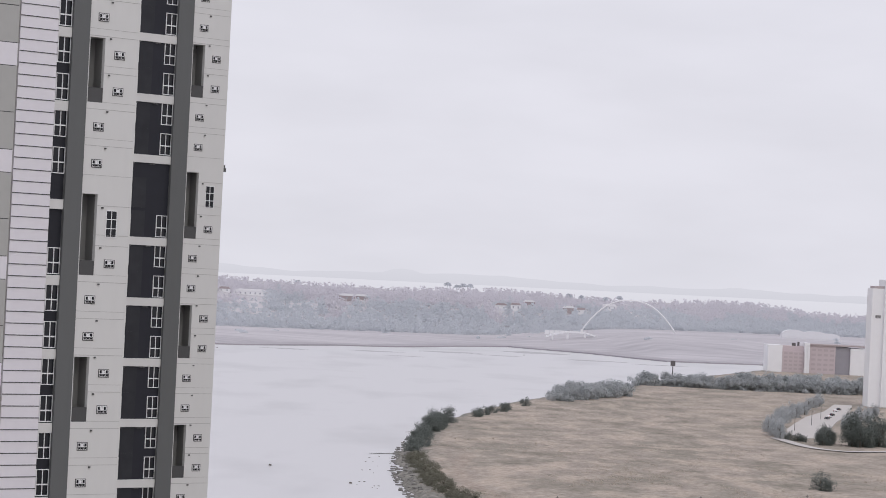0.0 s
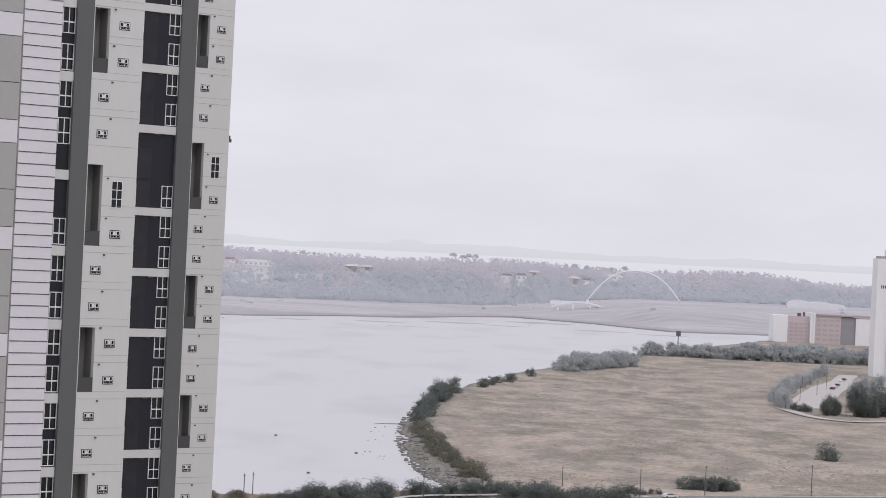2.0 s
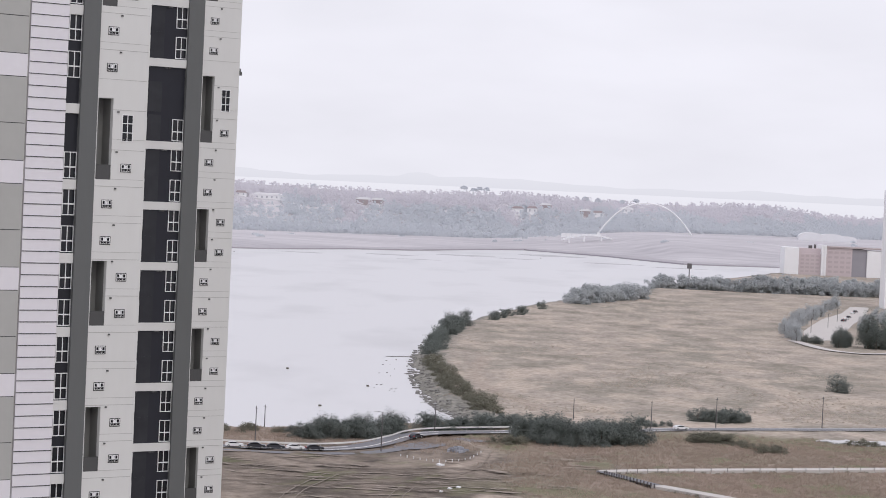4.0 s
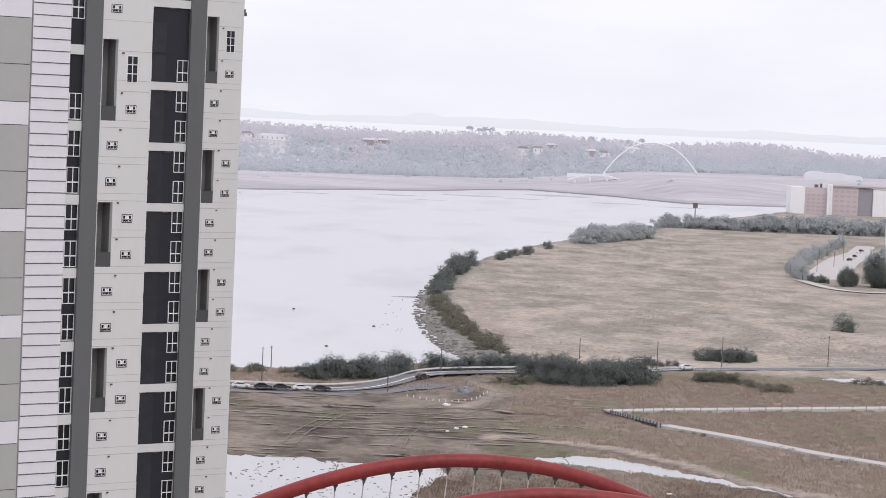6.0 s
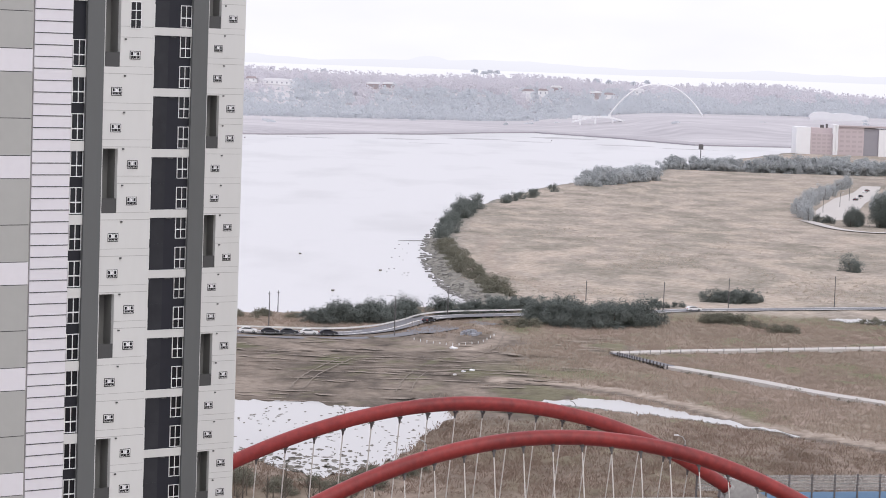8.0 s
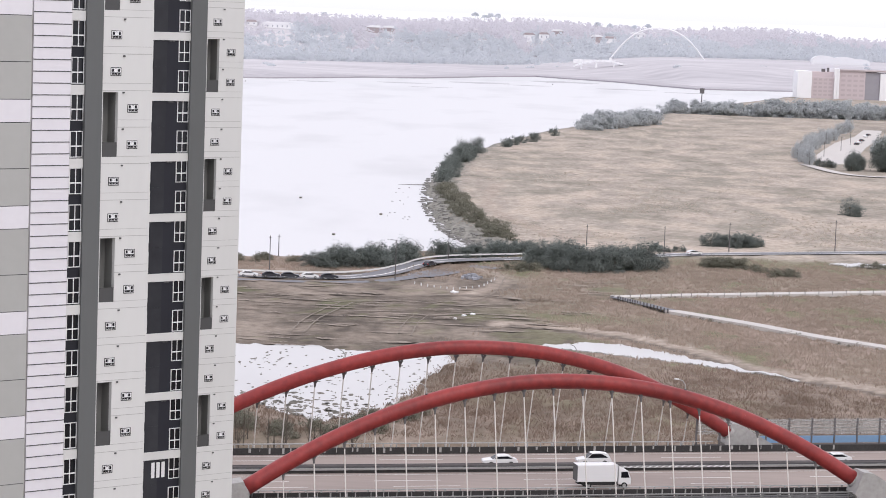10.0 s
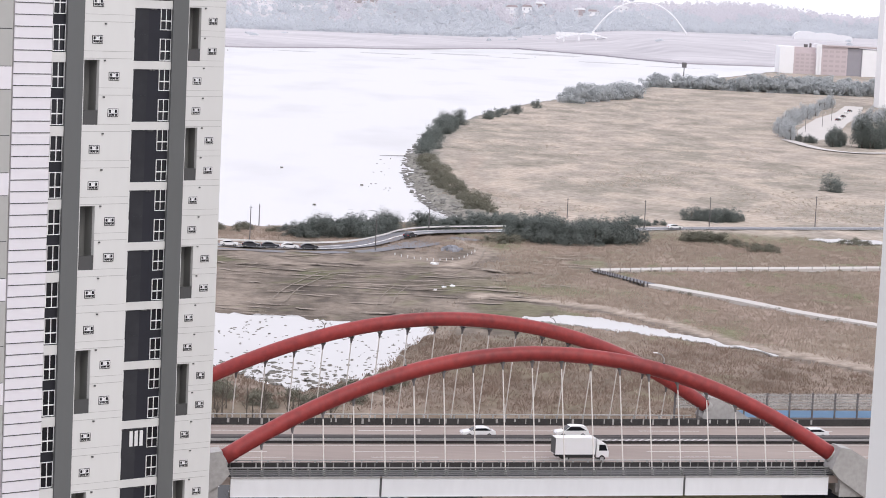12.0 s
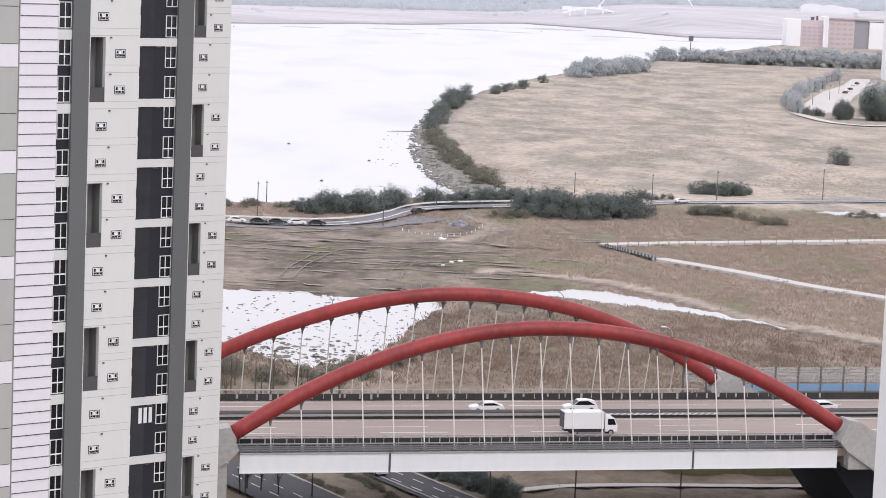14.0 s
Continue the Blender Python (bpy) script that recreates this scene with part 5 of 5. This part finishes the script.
single("footpath", Shape().ribbon(bend([(11, 345), (19.5, 350), (32.5, 353), (52, 356), (65, 359)]), 1.0, -5.7), PATH, "pale footpath under the bridge", "path", kind="structure")
single("retaining_wall", Shape().box(13, 70, 363.0, 363.5, -6.3, -2.4, pose(0, 0, 0, 0, 0, 0)), mat("mossy_yellowish_concrete", (0.24, 0.21, 0.12), 0.95, 0.35, 0.9, 0.4, col2=(0.13, 0.13, 0.07)), "mossy concrete retaining wall", "wall", kind="structure")
for x, y, h in ((-17.5, 336, 10.0), (-27, 337, 9.6), (-31.5, 336, 9.2), (19.4, 333, 10.0), (35.5, 347, 9.0), (7.6, 340, 9)):
    s = thing("street_lamp", pose(x, y, -5.9), "slim dark street lamp under the bridge edge", "street lamp", "lamps by the underpass roads")
    part("pole", Shape().tube([(0, 0, -0.3), (0, 0, h * .5), (0, 0, h - 1.5)], [0.12, 0.1, 0.08], 8), POLE_M, s)
    part("arm", Shape().tube([(0, 0, h - 1.6), (-1.0, 0, h - 1.45), (-1.6, 0, h - 1.45)], 0.05, 6), POLE_M, s)
    part("lamp_head", Shape().box(-2.1, -1.5, -0.13, 0.13, h - 1.52, h - 1.4), STEEL, s)

# ---- reeds and dry grass ----
reeds, brown_reeds = Shape(), Shape()
r4 = random.Random(21)
count = 0
ponds = [POND_LINE, PUDDLE_LINE]
while count < 17000:
    y = 395 + (r4.random() ** 0.8) * 320
    x = r4.uniform(-62, 62) * (y / 400) + 20
    if x > 140:
        continue
    j, i = min(len(gy) - 1, int(np.searchsorted(gy, y))), min(len(gx) - 1, int(np.searchsorted(gx, x)))
    if reed[j, i] * (1 - turf[j, i] * 0.8) < r4.random() * 0.9 or SD[j, i] < 6:
        continue
    if any(inside_poly(p_, np.array([x]), np.array([y]))[0] for p_ in ponds):
        continue
    close = False
    for line, wd in (([(10, 548), (27, 541), (37, 534.5), (48, 519), (59.4, 492), (71.5, 479), (85.5, 463.5), (110, 440)], 2.4), ([(38.8, 602.5), (58.8, 613), (89.3, 626), (116, 638), (180, 668)], 2.6), ([(50.9, 578.4), (67.1, 559.6), (81.3, 539.8), (96.1, 524.4), (130, 490)], 2.6)):
        for (ax, ay), (bx, by_) in zip(line, line[1:]):
            t = max(0, min(1, ((x - ax) * (bx - ax) + (y - ay) * (by_ - ay)) / ((bx - ax) ** 2 + (by_ - ay) ** 2)))
            if math.hypot(x - ax - t * (bx - ax), y - ay - t * (by_ - ay)) < wd:
                close = True
    if close:
        continue
    z = float(Z[j, i]) - 0.15
    patch_ = brown_reeds if brown[j, i] > r4.random() else reeds
    for _ in range(7):
        h = r4.uniform(0.25, 0.75)
        bx_, by_ = x + r4.gauss(0, 0.6), y + r4.gauss(0, 1.0)
        q = r4.uniform(0.03, 0.10)
        tx, ty = r4.uniform(-0.45, 0.45), r4.uniform(-0.3, 0.3)
        k = len(patch_.v)
        patch_.v += [(bx_ - q, by_, z), (bx_ + q, by_, z), (bx_ + tx + q * 0.6, by_ + ty, z + h), (bx_ + tx - q * 0.6, by_ + ty, z + h)]
        patch_.f.append((k, k + 1, k + 2, k + 3))
    count += 1
single("reeds", brown_reeds, BROWN_REED, "reddish brown reeds behind the bridge", "reeds", kind="stuff")
single("reeds", reeds, REED, "dry reddish brown reeds and grass tufts", "reeds", kind="stuff")
tuft = Shape()
for _ in range(2500):
    y = 765 + r4.random() ** 1.6 * 330
    x = r4.uniform(-10, 0.22 * y)
    j, i = min(len(gy) - 1, int(np.searchsorted(gy, y))), min(len(gx) - 1, int(np.searchsorted(gx, x)))
    if SD[j, i] < 10 or noise.noise(Vector((x * 0.02, y * 0.014, 2.0))) < r4.uniform(-0.1, 0.4):
        continue
    z = float(Z[j, i]) - 0.1
    for _ in range(4):
        bx_, by_, q, h = x + r4.gauss(0, 2.2), y + r4.gauss(0, 2.0), r4.uniform(0.15, 0.45), r4.uniform(0.2, 0.42)
        k = len(tuft.v)
        tuft.v += [(bx_ - q, by_, z), (bx_ + q, by_, z), (bx_ + q + r4.uniform(-.3, .3), by_, z + h), (bx_ - q + r4.uniform(-.3, .3), by_, z + h)]
        tuft.f.append((k, k + 1, k + 2, k + 3))
single("dry_grass", tuft, mat("dry_straw_grass", (0.53, 0.465, 0.40), 0.95, 0.2, 0.1, col2=(0.45, 0.395, 0.335), island=0.3, leaf=0.4), "tall dry straw grass tufts", "grass", kind="stuff")
rocks = Shape()
for _ in range(900):
    t = r4.uniform(4.2, 10.5)
    k = int(t)
    a, b = SHORE[k], SHORE[k + 1]
    x, y = a[0] + (b[0] - a[0]) * (t - k) + r4.uniform(-2, 4.5), a[1] + (b[1] - a[1]) * (t - k) + r4.uniform(-4, 4)
    s = r4.uniform(0.3, 1.0)
    o = [(x + s * math.cos(q) * r4.uniform(.6, 1.2), y + s * 1.3 * math.sin(q) * r4.uniform(.6, 1.2)) for q in (0, 1.2, 2.5, 3.7, 5)]
    rocks.prism(o, -2.2, max(-1.6, ground_z(x, y)) + s * 0.5)
single("shore_rocks", rocks, ROCK, "dark rubble rocks along the bank", "rocks", kind="stuff")
# mud spit and tidal debris in the bay
for pts, hw, lab in (([(-26, 985), (-20, 988), (-13, 990)], [0.5, 1.6, 3.0], "narrow dark mud spit"), ([(-13, 1130), (-9, 1136), (-4, 1140)], [0.6, 1.5, 3], "narrow dark mud spit")):
    single("mud_spit", Shape().ribbon(pts, hw, -1.42).ribbon(pts, [q * 0.8 for q in hw], -1.38), ROCK, lab, "mud", kind="structure")
deb = Shape()
for _ in range(22):
    x, y = r4.uniform(-26, -15), r4.uniform(820, 980)
    if shore_distance(np.array([x]), np.array([y]))[0] > -2:
        continue
    s = r4.uniform(0.12, 0.4)
    deb.box(x - s, x + s, y - s * 0.6, y + s * 0.6, -1.7, -1.35)
for x, y in ((-198, 2180), (85, 2400), (-40, 760), (-28, 840), (-60, 900)):
    deb.box(x - 0.5, x + 0.5, y - 0.4, y + 0.4, -1.7, -1.0)
single("floating_debris", deb, SPECK, "small dark debris in shallow water", "debris", kind="stuff")
fl = Shape()
for x, y, a, b in ((100, 2500, 38, 32), (10, 2380, 30, 20), (-60, 2300, 26, 14), (60, 2350, 22, 10), (-140, 2250, 20, 12), (150, 2330, 30, 14), (210, 2290, 26, 10), (-30, 2200, 18, 7)):
    o = [(x + a * math.cos(q) * rnd.uniform(0.6, 1.3), y + b * math.sin(q) * rnd.uniform(0.6, 1.2)) for q in [i * 0.45 for i in range(14)]]
    fl.prism(o, -1.8, -1.44)
single("mud_flats", fl, mat("wet_mud_flat", (0.36, 0.35, 0.36), 0.35, 0.2, 0.02), "wet grey mud flats showing above water", "mud", kind="structure")

# ---- far woods and buildings ----
woods = Shape()
r5 = random.Random(33)


g5 = np.random.default_rng(33)


def clump(s, x, y, z, r, h, n=28):
    """A far tree crown: leaf faces, coloured pale for haze, that look out from the slope."""
    a, q, zz = g5.uniform(0, 6.28, n), np.sqrt(g5.random(n)), g5.random(n) ** 0.8
    w = r * q * np.sqrt(np.maximum(0.08, 1 - zz * zz * 0.9))
    p = np.stack([x + w * np.cos(a), y + w * np.sin(a) * 0.6, z + h * zz], 1)
    out = np.stack([g5.normal(0, 0.18, n), np.full(n, -1.0), 0.5 + g5.normal(0, 0.18, n)], 1)
    d = g5.uniform(0.7, 1.6, n)
    leaf_faces(s, p, out, d, d * g5.uniform(0.6, 1.0, n), g5.uniform(0, 6.28, n))


# houses across the bay: bearing, tilt of the foot, width, height
HOUSES = (
    (-4.48, -0.645, 43, 5.5, "long white roofed hall on the hill", FAR_WHITE, FAR_WHITE),
    (-5.092, -0.595, 14, 4, "pale grey hall beside the white hall", FAR_WHITE, FAR_ROOF),
    (-2.207, -0.654, 20, 6, "house with a low pitched roof on the hill", FAR_ROOF, FAR_WHITE),
    (-1.875, -0.625, 17, 5, "house with a low pitched roof on the hill", FAR_ROOF, FAR_WHITE),
    (-1.095, -0.774, 4, 3, "small white hut among trees", FAR_WHITE, FAR_WHITE),
    (1.437, -0.731, 15, 8, "white house cluster among trees", FAR_WHITE, FAR_ROOF),
    (1.782, -0.687, 13, 7, "white house among trees", FAR_WHITE, FAR_ROOF),
    (2.096, -0.565, 15, 5, "pale house below the ridge", FAR_ROOF, FAR_WHITE),
    (3.033, -0.68, 14, 6, "dusty pink house among trees", FAR_ROOF, FAR_WHITE),
    (3.34, -0.692, 15, 5, "white house among trees", FAR_WHITE, FAR_ROOF),
    (3.502, -0.47, 32, 2.5, "long grey roofed hall on the ridge", FAR_ROOF, FAR_ROOF),
    (3.984, -0.567, 21, 5, "white pavilion with broad roof", FAR_WHITE, FAR_WHITE),
    (4.298, -0.458, 17, 4, "white pavilion with broad roof", FAR_ROOF, FAR_WHITE),
    (4.682, -0.453, 28, 3, "long hall with reddish roof on the hill", FAR_ROOF, FAR_ROOF),
)


def seat(bearing, tilt):
    """Where a line of sight at that bearing and tilt meets the hill."""
    y = 2700.0
    while y < 3500 and float(far_height(y * math.tan(radians(bearing)), y)) < EYE_Z + y * math.tan(radians(tilt)):
        y += 5.0
    x = y * math.tan(radians(bearing))
    return x, y, float(far_height(x, y))


SEATS = [seat(h[0], h[1]) for h in HOUSES]
ridge = Shape()
for _ in range(12000):
    x = r5.uniform(-420, 720)
    y = wood_front(x) + r5.random() ** 1.1 * 640 - 20
    if any(sy - 42 < y < sy + 14 and abs(x / y - sx / sy) < h[2] * 0.42 / sy for h, (sx, sy, sz) in zip(HOUSES, SEATS)):
        continue
    up = (y - wood_front(x)) / 330 + 0.5 * noise.noise(Vector((x * 0.012, y * 0.006, 8))) > 0.62
    clump(ridge if up else woods, x, y, float(far_height(x, y)) - 1, r5.uniform(3, 7), r5.uniform(3, 9) + 7 * (r5.random() < 0.12))
for _ in range(30):
    x = r5.uniform(-420, 720)
    y = far_front(x) + r5.uniform(150, 400)
    if y < wood_front(x) - 30:
        clump(woods, x, y, float(far_height(x, y)) - 1, r5.uniform(3, 9), r5.uniform(1.5, 3.5))
single("ridge_woodland", ridge, RIDGE_WOOD, "leafless woodland on the ridge across the bay in haze-pale colours", "woodland", kind="stuff")
single("far_woodland", woods, FAR_WOOD, "wooded hill across the bay in haze-pale colours", "woodland", kind="stuff")
for brg, tilt in ((0.148, -0.127), (0.376, -0.169), (0.522, -0.135), (0.682, -0.141), (3.019, -0.254), (3.313, -0.28), (3.885, -0.292), (4.214, -0.249), (-3.378, -0.245)):
    y = 3330.0
    x = y * math.tan(radians(brg))
    h = EYE_Z + y * math.tan(radians(tilt)) - float(far_height(x, y)) + 2
    p = thing("pine_tree", pose(x, y, float(far_height(x, y)) - 2), "tall umbrella pine on the hilltop", "tree", "pines on the hill")
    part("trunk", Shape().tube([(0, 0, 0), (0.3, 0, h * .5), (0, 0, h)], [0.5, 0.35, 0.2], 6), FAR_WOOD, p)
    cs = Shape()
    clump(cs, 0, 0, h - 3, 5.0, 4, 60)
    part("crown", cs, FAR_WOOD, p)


def far_house(x, y, z, w, d, h, label, wall, roof, turn=0, hip=0.35):
    b = thing("house", pose(x, y, z, 0, 0, turn), label, "building", "buildings across the bay")
    part("wall", Shape().box(-w / 2, w / 2, -d / 2, d / 2, -6, h), wall, b)
    for i in range(max(2, int(w / 6))):
        xw_ = -w / 2 + (i + 0.5) * w / max(2, int(w / 6))
        part("window", Shape().box(xw_ - 0.9, xw_ + 0.9, -d / 2 - 0.1, -d / 2 + 0.1, h * 0.35, h * 0.75), mat_cache("distant_window", (0.45, 0.45, 0.49)), b)
    part("roof", Shape().profile([(-w / 2 - 0.8, h), (w / 2 + 0.8, h), (w / 2 * (1 - hip), h + 2.6), (-w / 2 * (1 - hip), h + 2.6)], -d / 2 - 0.8, d / 2 + 0.8), roof, b)
    return b


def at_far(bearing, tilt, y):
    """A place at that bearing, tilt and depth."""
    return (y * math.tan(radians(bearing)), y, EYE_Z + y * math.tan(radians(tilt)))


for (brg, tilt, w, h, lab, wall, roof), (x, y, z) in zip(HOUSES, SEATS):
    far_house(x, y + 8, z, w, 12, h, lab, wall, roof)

# footbridge with a great leaning arch across the bay
ab_ = thing("arch_footbridge", pose(0, 0, 0), "white arched footbridge across the bay", "bridge")
ya = 2900.0
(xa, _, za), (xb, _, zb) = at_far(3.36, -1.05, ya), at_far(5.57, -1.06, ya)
apt = []
for i in range(33):
    s = -1 + 2 * i / 32
    apt.append(((xa + xb) / 2 + s * (xb - xa) / 2, ya, za - 1 + 38 * (1 - abs(s) ** 2.3)))
part("arch", Shape().tube(apt, 0.85, 8), FAR_WHITE, ab_, smooth=True)
dk_ = []
for i in range(25):
    t = i / 24
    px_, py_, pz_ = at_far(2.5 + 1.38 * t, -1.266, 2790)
    dk_.append((px_, py_ - 14 * math.sin(t * math.pi), pz_ + 7.2 * math.sin(t * math.pi)))
strip_ = Shape()
for (ax, ay, az), (bx, by_, bz) in zip(dk_, dk_[1:]):
    k = len(strip_.v)
    strip_.v += [(x, y + o, z + q) for o in (-3, 3) for x, y, z in ((ax, ay, az), (bx, by_, bz)) for q in (-0.9, 0.9)]
    strip_.f += [(k + 0, k + 2, k + 3, k + 1), (k + 1, k + 3, k + 7, k + 5), (k + 4, k + 5, k + 7, k + 6), (k + 0, k + 4, k + 6, k + 2)]
part("deck", strip_, FAR_WHITE, ab_)
for q in (3, 9, 16, 21):
    x, y, z = dk_[q]
    part("pier", Shape().box(x - 1, x + 1, y - 2, y + 2, -3, z - 0.5), FAR_WHITE, ab_)
for foot in (xa, xb):
    part("pier", Shape().box(foot - 1.5, foot + 1.5, ya - 3, ya + 3, -2, za), FAR_WHITE, ab_)
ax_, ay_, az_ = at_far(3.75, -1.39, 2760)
part("abutment", Shape().box(ax_ - 9, ax_ + 9, ay_ - 4, ay_ + 4, -3, az_ + 2.5), FAR_WHITE, ab_, "pale stepped bridge end")
cz = Shape()
for i in range(26):
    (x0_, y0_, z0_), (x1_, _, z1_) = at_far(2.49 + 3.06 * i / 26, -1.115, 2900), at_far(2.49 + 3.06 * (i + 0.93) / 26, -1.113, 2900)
    cz.box(x0_, x1_, y0_ - 0.5, y0_ + 0.5, -1, z0_ + 0.5)
single("causeway_wall", cz, FAR_WHITE, "low white parapet of the far causeway", "wall", kind="structure")
ed = [(float(x), float(far_front(x)) + 4 * math.sin(x * 0.05)) for x in range(-320, 420, 20)]
single("mud_bank", Shape().slab(ed, 22, -2.5, -0.2), mat("wet_dark_mud_bank", (0.42, 0.40, 0.42), 0.7, 0.4, 0.05, col2=(0.33, 0.31, 0.335)), "wet dark mud bank at the far waterline", "mud", kind="structure")

# sign mast on the point
mx, my = 193.4, 1998
ms = thing("sign_mast", pose(mx, my, ground_z(mx, my)), "dark sign board on a tall mast by the shore", "sign")
part("pole", Shape().tube([(0, 0, -0.5), (0, 0, 12)], [0.5, 0.35], 8), POLE_M, ms)
part("board", Shape().box(-1.9, 1.9, -0.4, 0.4, 11.0, 15.2), POLE_M, ms)


# brick building on the far side of the field
def brick_block():
    b = thing("brick_building", pose(302.6, 2230, 0), "red brick institute building in haze-pale colours with white end walls", "building")
    part("end_wall", Shape().box(0, 13, 0, 30, -2, 24.5), FAR_WHITE, b)
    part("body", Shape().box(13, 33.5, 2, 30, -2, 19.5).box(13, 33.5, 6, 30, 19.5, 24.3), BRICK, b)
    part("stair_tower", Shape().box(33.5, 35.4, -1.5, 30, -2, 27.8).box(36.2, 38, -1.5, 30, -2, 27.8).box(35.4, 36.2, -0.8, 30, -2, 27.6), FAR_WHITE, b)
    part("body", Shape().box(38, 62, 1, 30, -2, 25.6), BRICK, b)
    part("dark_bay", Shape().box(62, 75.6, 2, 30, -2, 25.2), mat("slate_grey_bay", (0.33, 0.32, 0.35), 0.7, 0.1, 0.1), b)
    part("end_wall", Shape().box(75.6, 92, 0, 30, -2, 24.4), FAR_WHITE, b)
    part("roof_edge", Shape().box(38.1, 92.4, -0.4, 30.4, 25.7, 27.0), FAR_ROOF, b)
    # window colour kept close to the brick, as haze would fade it
    lite = mat("haze_tinted_window_band", (0.51, 0.44, 0.45), 0.5, 0.1, 0.1)
    for lev in range(5):
        for i in range(4):
            part("window", Shape().box(15 + i * 4.6, 18.2 + i * 4.6, 1.75, 2.05, 2.5 + lev * 3.5, 4.3 + lev * 3.5), lite, b)
            part("window", Shape().box(40 + i * 5.6, 43.8 + i * 5.6, 0.75, 1.05, 3 + lev * 4.4, 5.0 + lev * 4.4), lite, b)
    part("rooftop_unit", Shape().box(23, 26, 8, 12, 24.3, 27.0), POLE_M, b)
    part("rooftop_unit", Shape().box(28, 29.5, 8, 11, 24.3, 28.0), POLE_M, b)


brick_block()
gh = thing("dome_hall", pose(447, 2950, 8), "long white rounded hall roof by the far shore", "building")
for c_, w_, h_ in ((-17, 30, 8), (8, 34, 7), (27, 24, 5)):
    o = [(w_ / 2 * math.cos(q), 14 + (h_ - 1) * math.sin(q) ** 0.8) for q in [math.pi * j / 14 for j in range(15)]]
    part("roof", Shape().profile([(x + c_, z) for x, z in o] + [(-w_ / 2 + c_, -5), (w_ / 2 + c_, -5)], -6 + c_ * 0.02, 6 + c_ * 0.02), mat_cache("distant_pale_roof", (0.74, 0.74, 0.76)), gh)

# the white tower block beyond the field
wb = thing("apartment_block", pose(284.0, 1600, 0, 0, 0, 4), "plain white end wall of an apartment block", "apartment building")
part("end_wall", Shape().box(0, 9.5, 0, 14, -1, 78), FAR_WHITE, wb)
part("main_wall", Shape().box(8.0, 60, -2, 16, -1, 84), FAR_WHITE, wb)
part("roof_cap", Shape().box(1.5, 9.4, 1, 13, 78, 79.6), FAR_ROOF, wb)
part("number_bars", Shape().box(2.6, 3.4, -0.12, -0.02, 58.4, 60.4).box(3.9, 4.7, -0.12, -0.02, 58.4, 60.4).box(5.2, 6.0, -0.12, -0.02, 58.4, 60.4), POLE_M, wb)

# car park, trees and pines beside it
lot = [(183, 1204), (180, 1240), (186, 1283), (199, 1343), (216, 1418), (240, 1500), (262, 1600), (274, 1600), (252, 1480), (228, 1380), (205, 1270), (192, 1215)]
single("car_park", Shape().prism(lot, -0.5, 0.35), PATH, "pale paved loop road and car park", "car park", kind="structure")
single("road", Shape().ribbon(bend([(168, 1200), (170, 1180), (173.5, 1150), (178.5, 1130), (190, 1119), (205, 1127), (240, 1150)]), [3.0] * 37, 0.36), PATH, "pale loop road round the car park", "road", kind="structure")
row("grove", [(168, 1190), (172, 1230), (178, 1280)], 13, 1.2, 1.9, 2.5, "roadside tree beside the car park", "tree", "trees round the car park")
row("grove", [(184, 1310), (203, 1400), (222, 1465), (252, 1600)], 26, 1.0, 1.7, 4, "roadside tree beside the car park", "tree", "trees round the car park")
row("tree", [(172, 1190), (176, 1183), (181, 1178)], 9, 0.55, 0.85, 1.0, "young tree along the loop road", "tree", "trees round the car park")
row("tree", [(184, 1158), (188, 1168), (193, 1180)], 8, 1.2, 1.9, 2.0, "tree on the planted island", "tree", "trees round the car park")
row("tree", [(196, 1158), (204, 1162), (216, 1175)], 9, 1.6, 3.3, 4.0, "tall dark pine beside the white block", "tree", "pines by the white block")
row("grove", [(220, 1300), (244, 1390), (262, 1460)], 12, 1.2, 1.8, 4, "low tree along the loop road", "tree", "trees round the car park")
for x, y, h in ((188, 1270, 8), (206, 1330, 8), (222, 1400, 8)):
    street_lamp(x, y, h, 1.4, "slim street lamp in the car park")
for i, (x, y) in enumerate(((226, 1402), (231, 1424), (236, 1446), (247, 1500), (252, 1520))):
    car(pose(x, y, 0.36, 0, 0, 60), CAR_WHITE if i % 2 else CAR_DARK, "parked white car in the car park" if i % 2 else "parked dark car in the car park", group="cars in the car park")
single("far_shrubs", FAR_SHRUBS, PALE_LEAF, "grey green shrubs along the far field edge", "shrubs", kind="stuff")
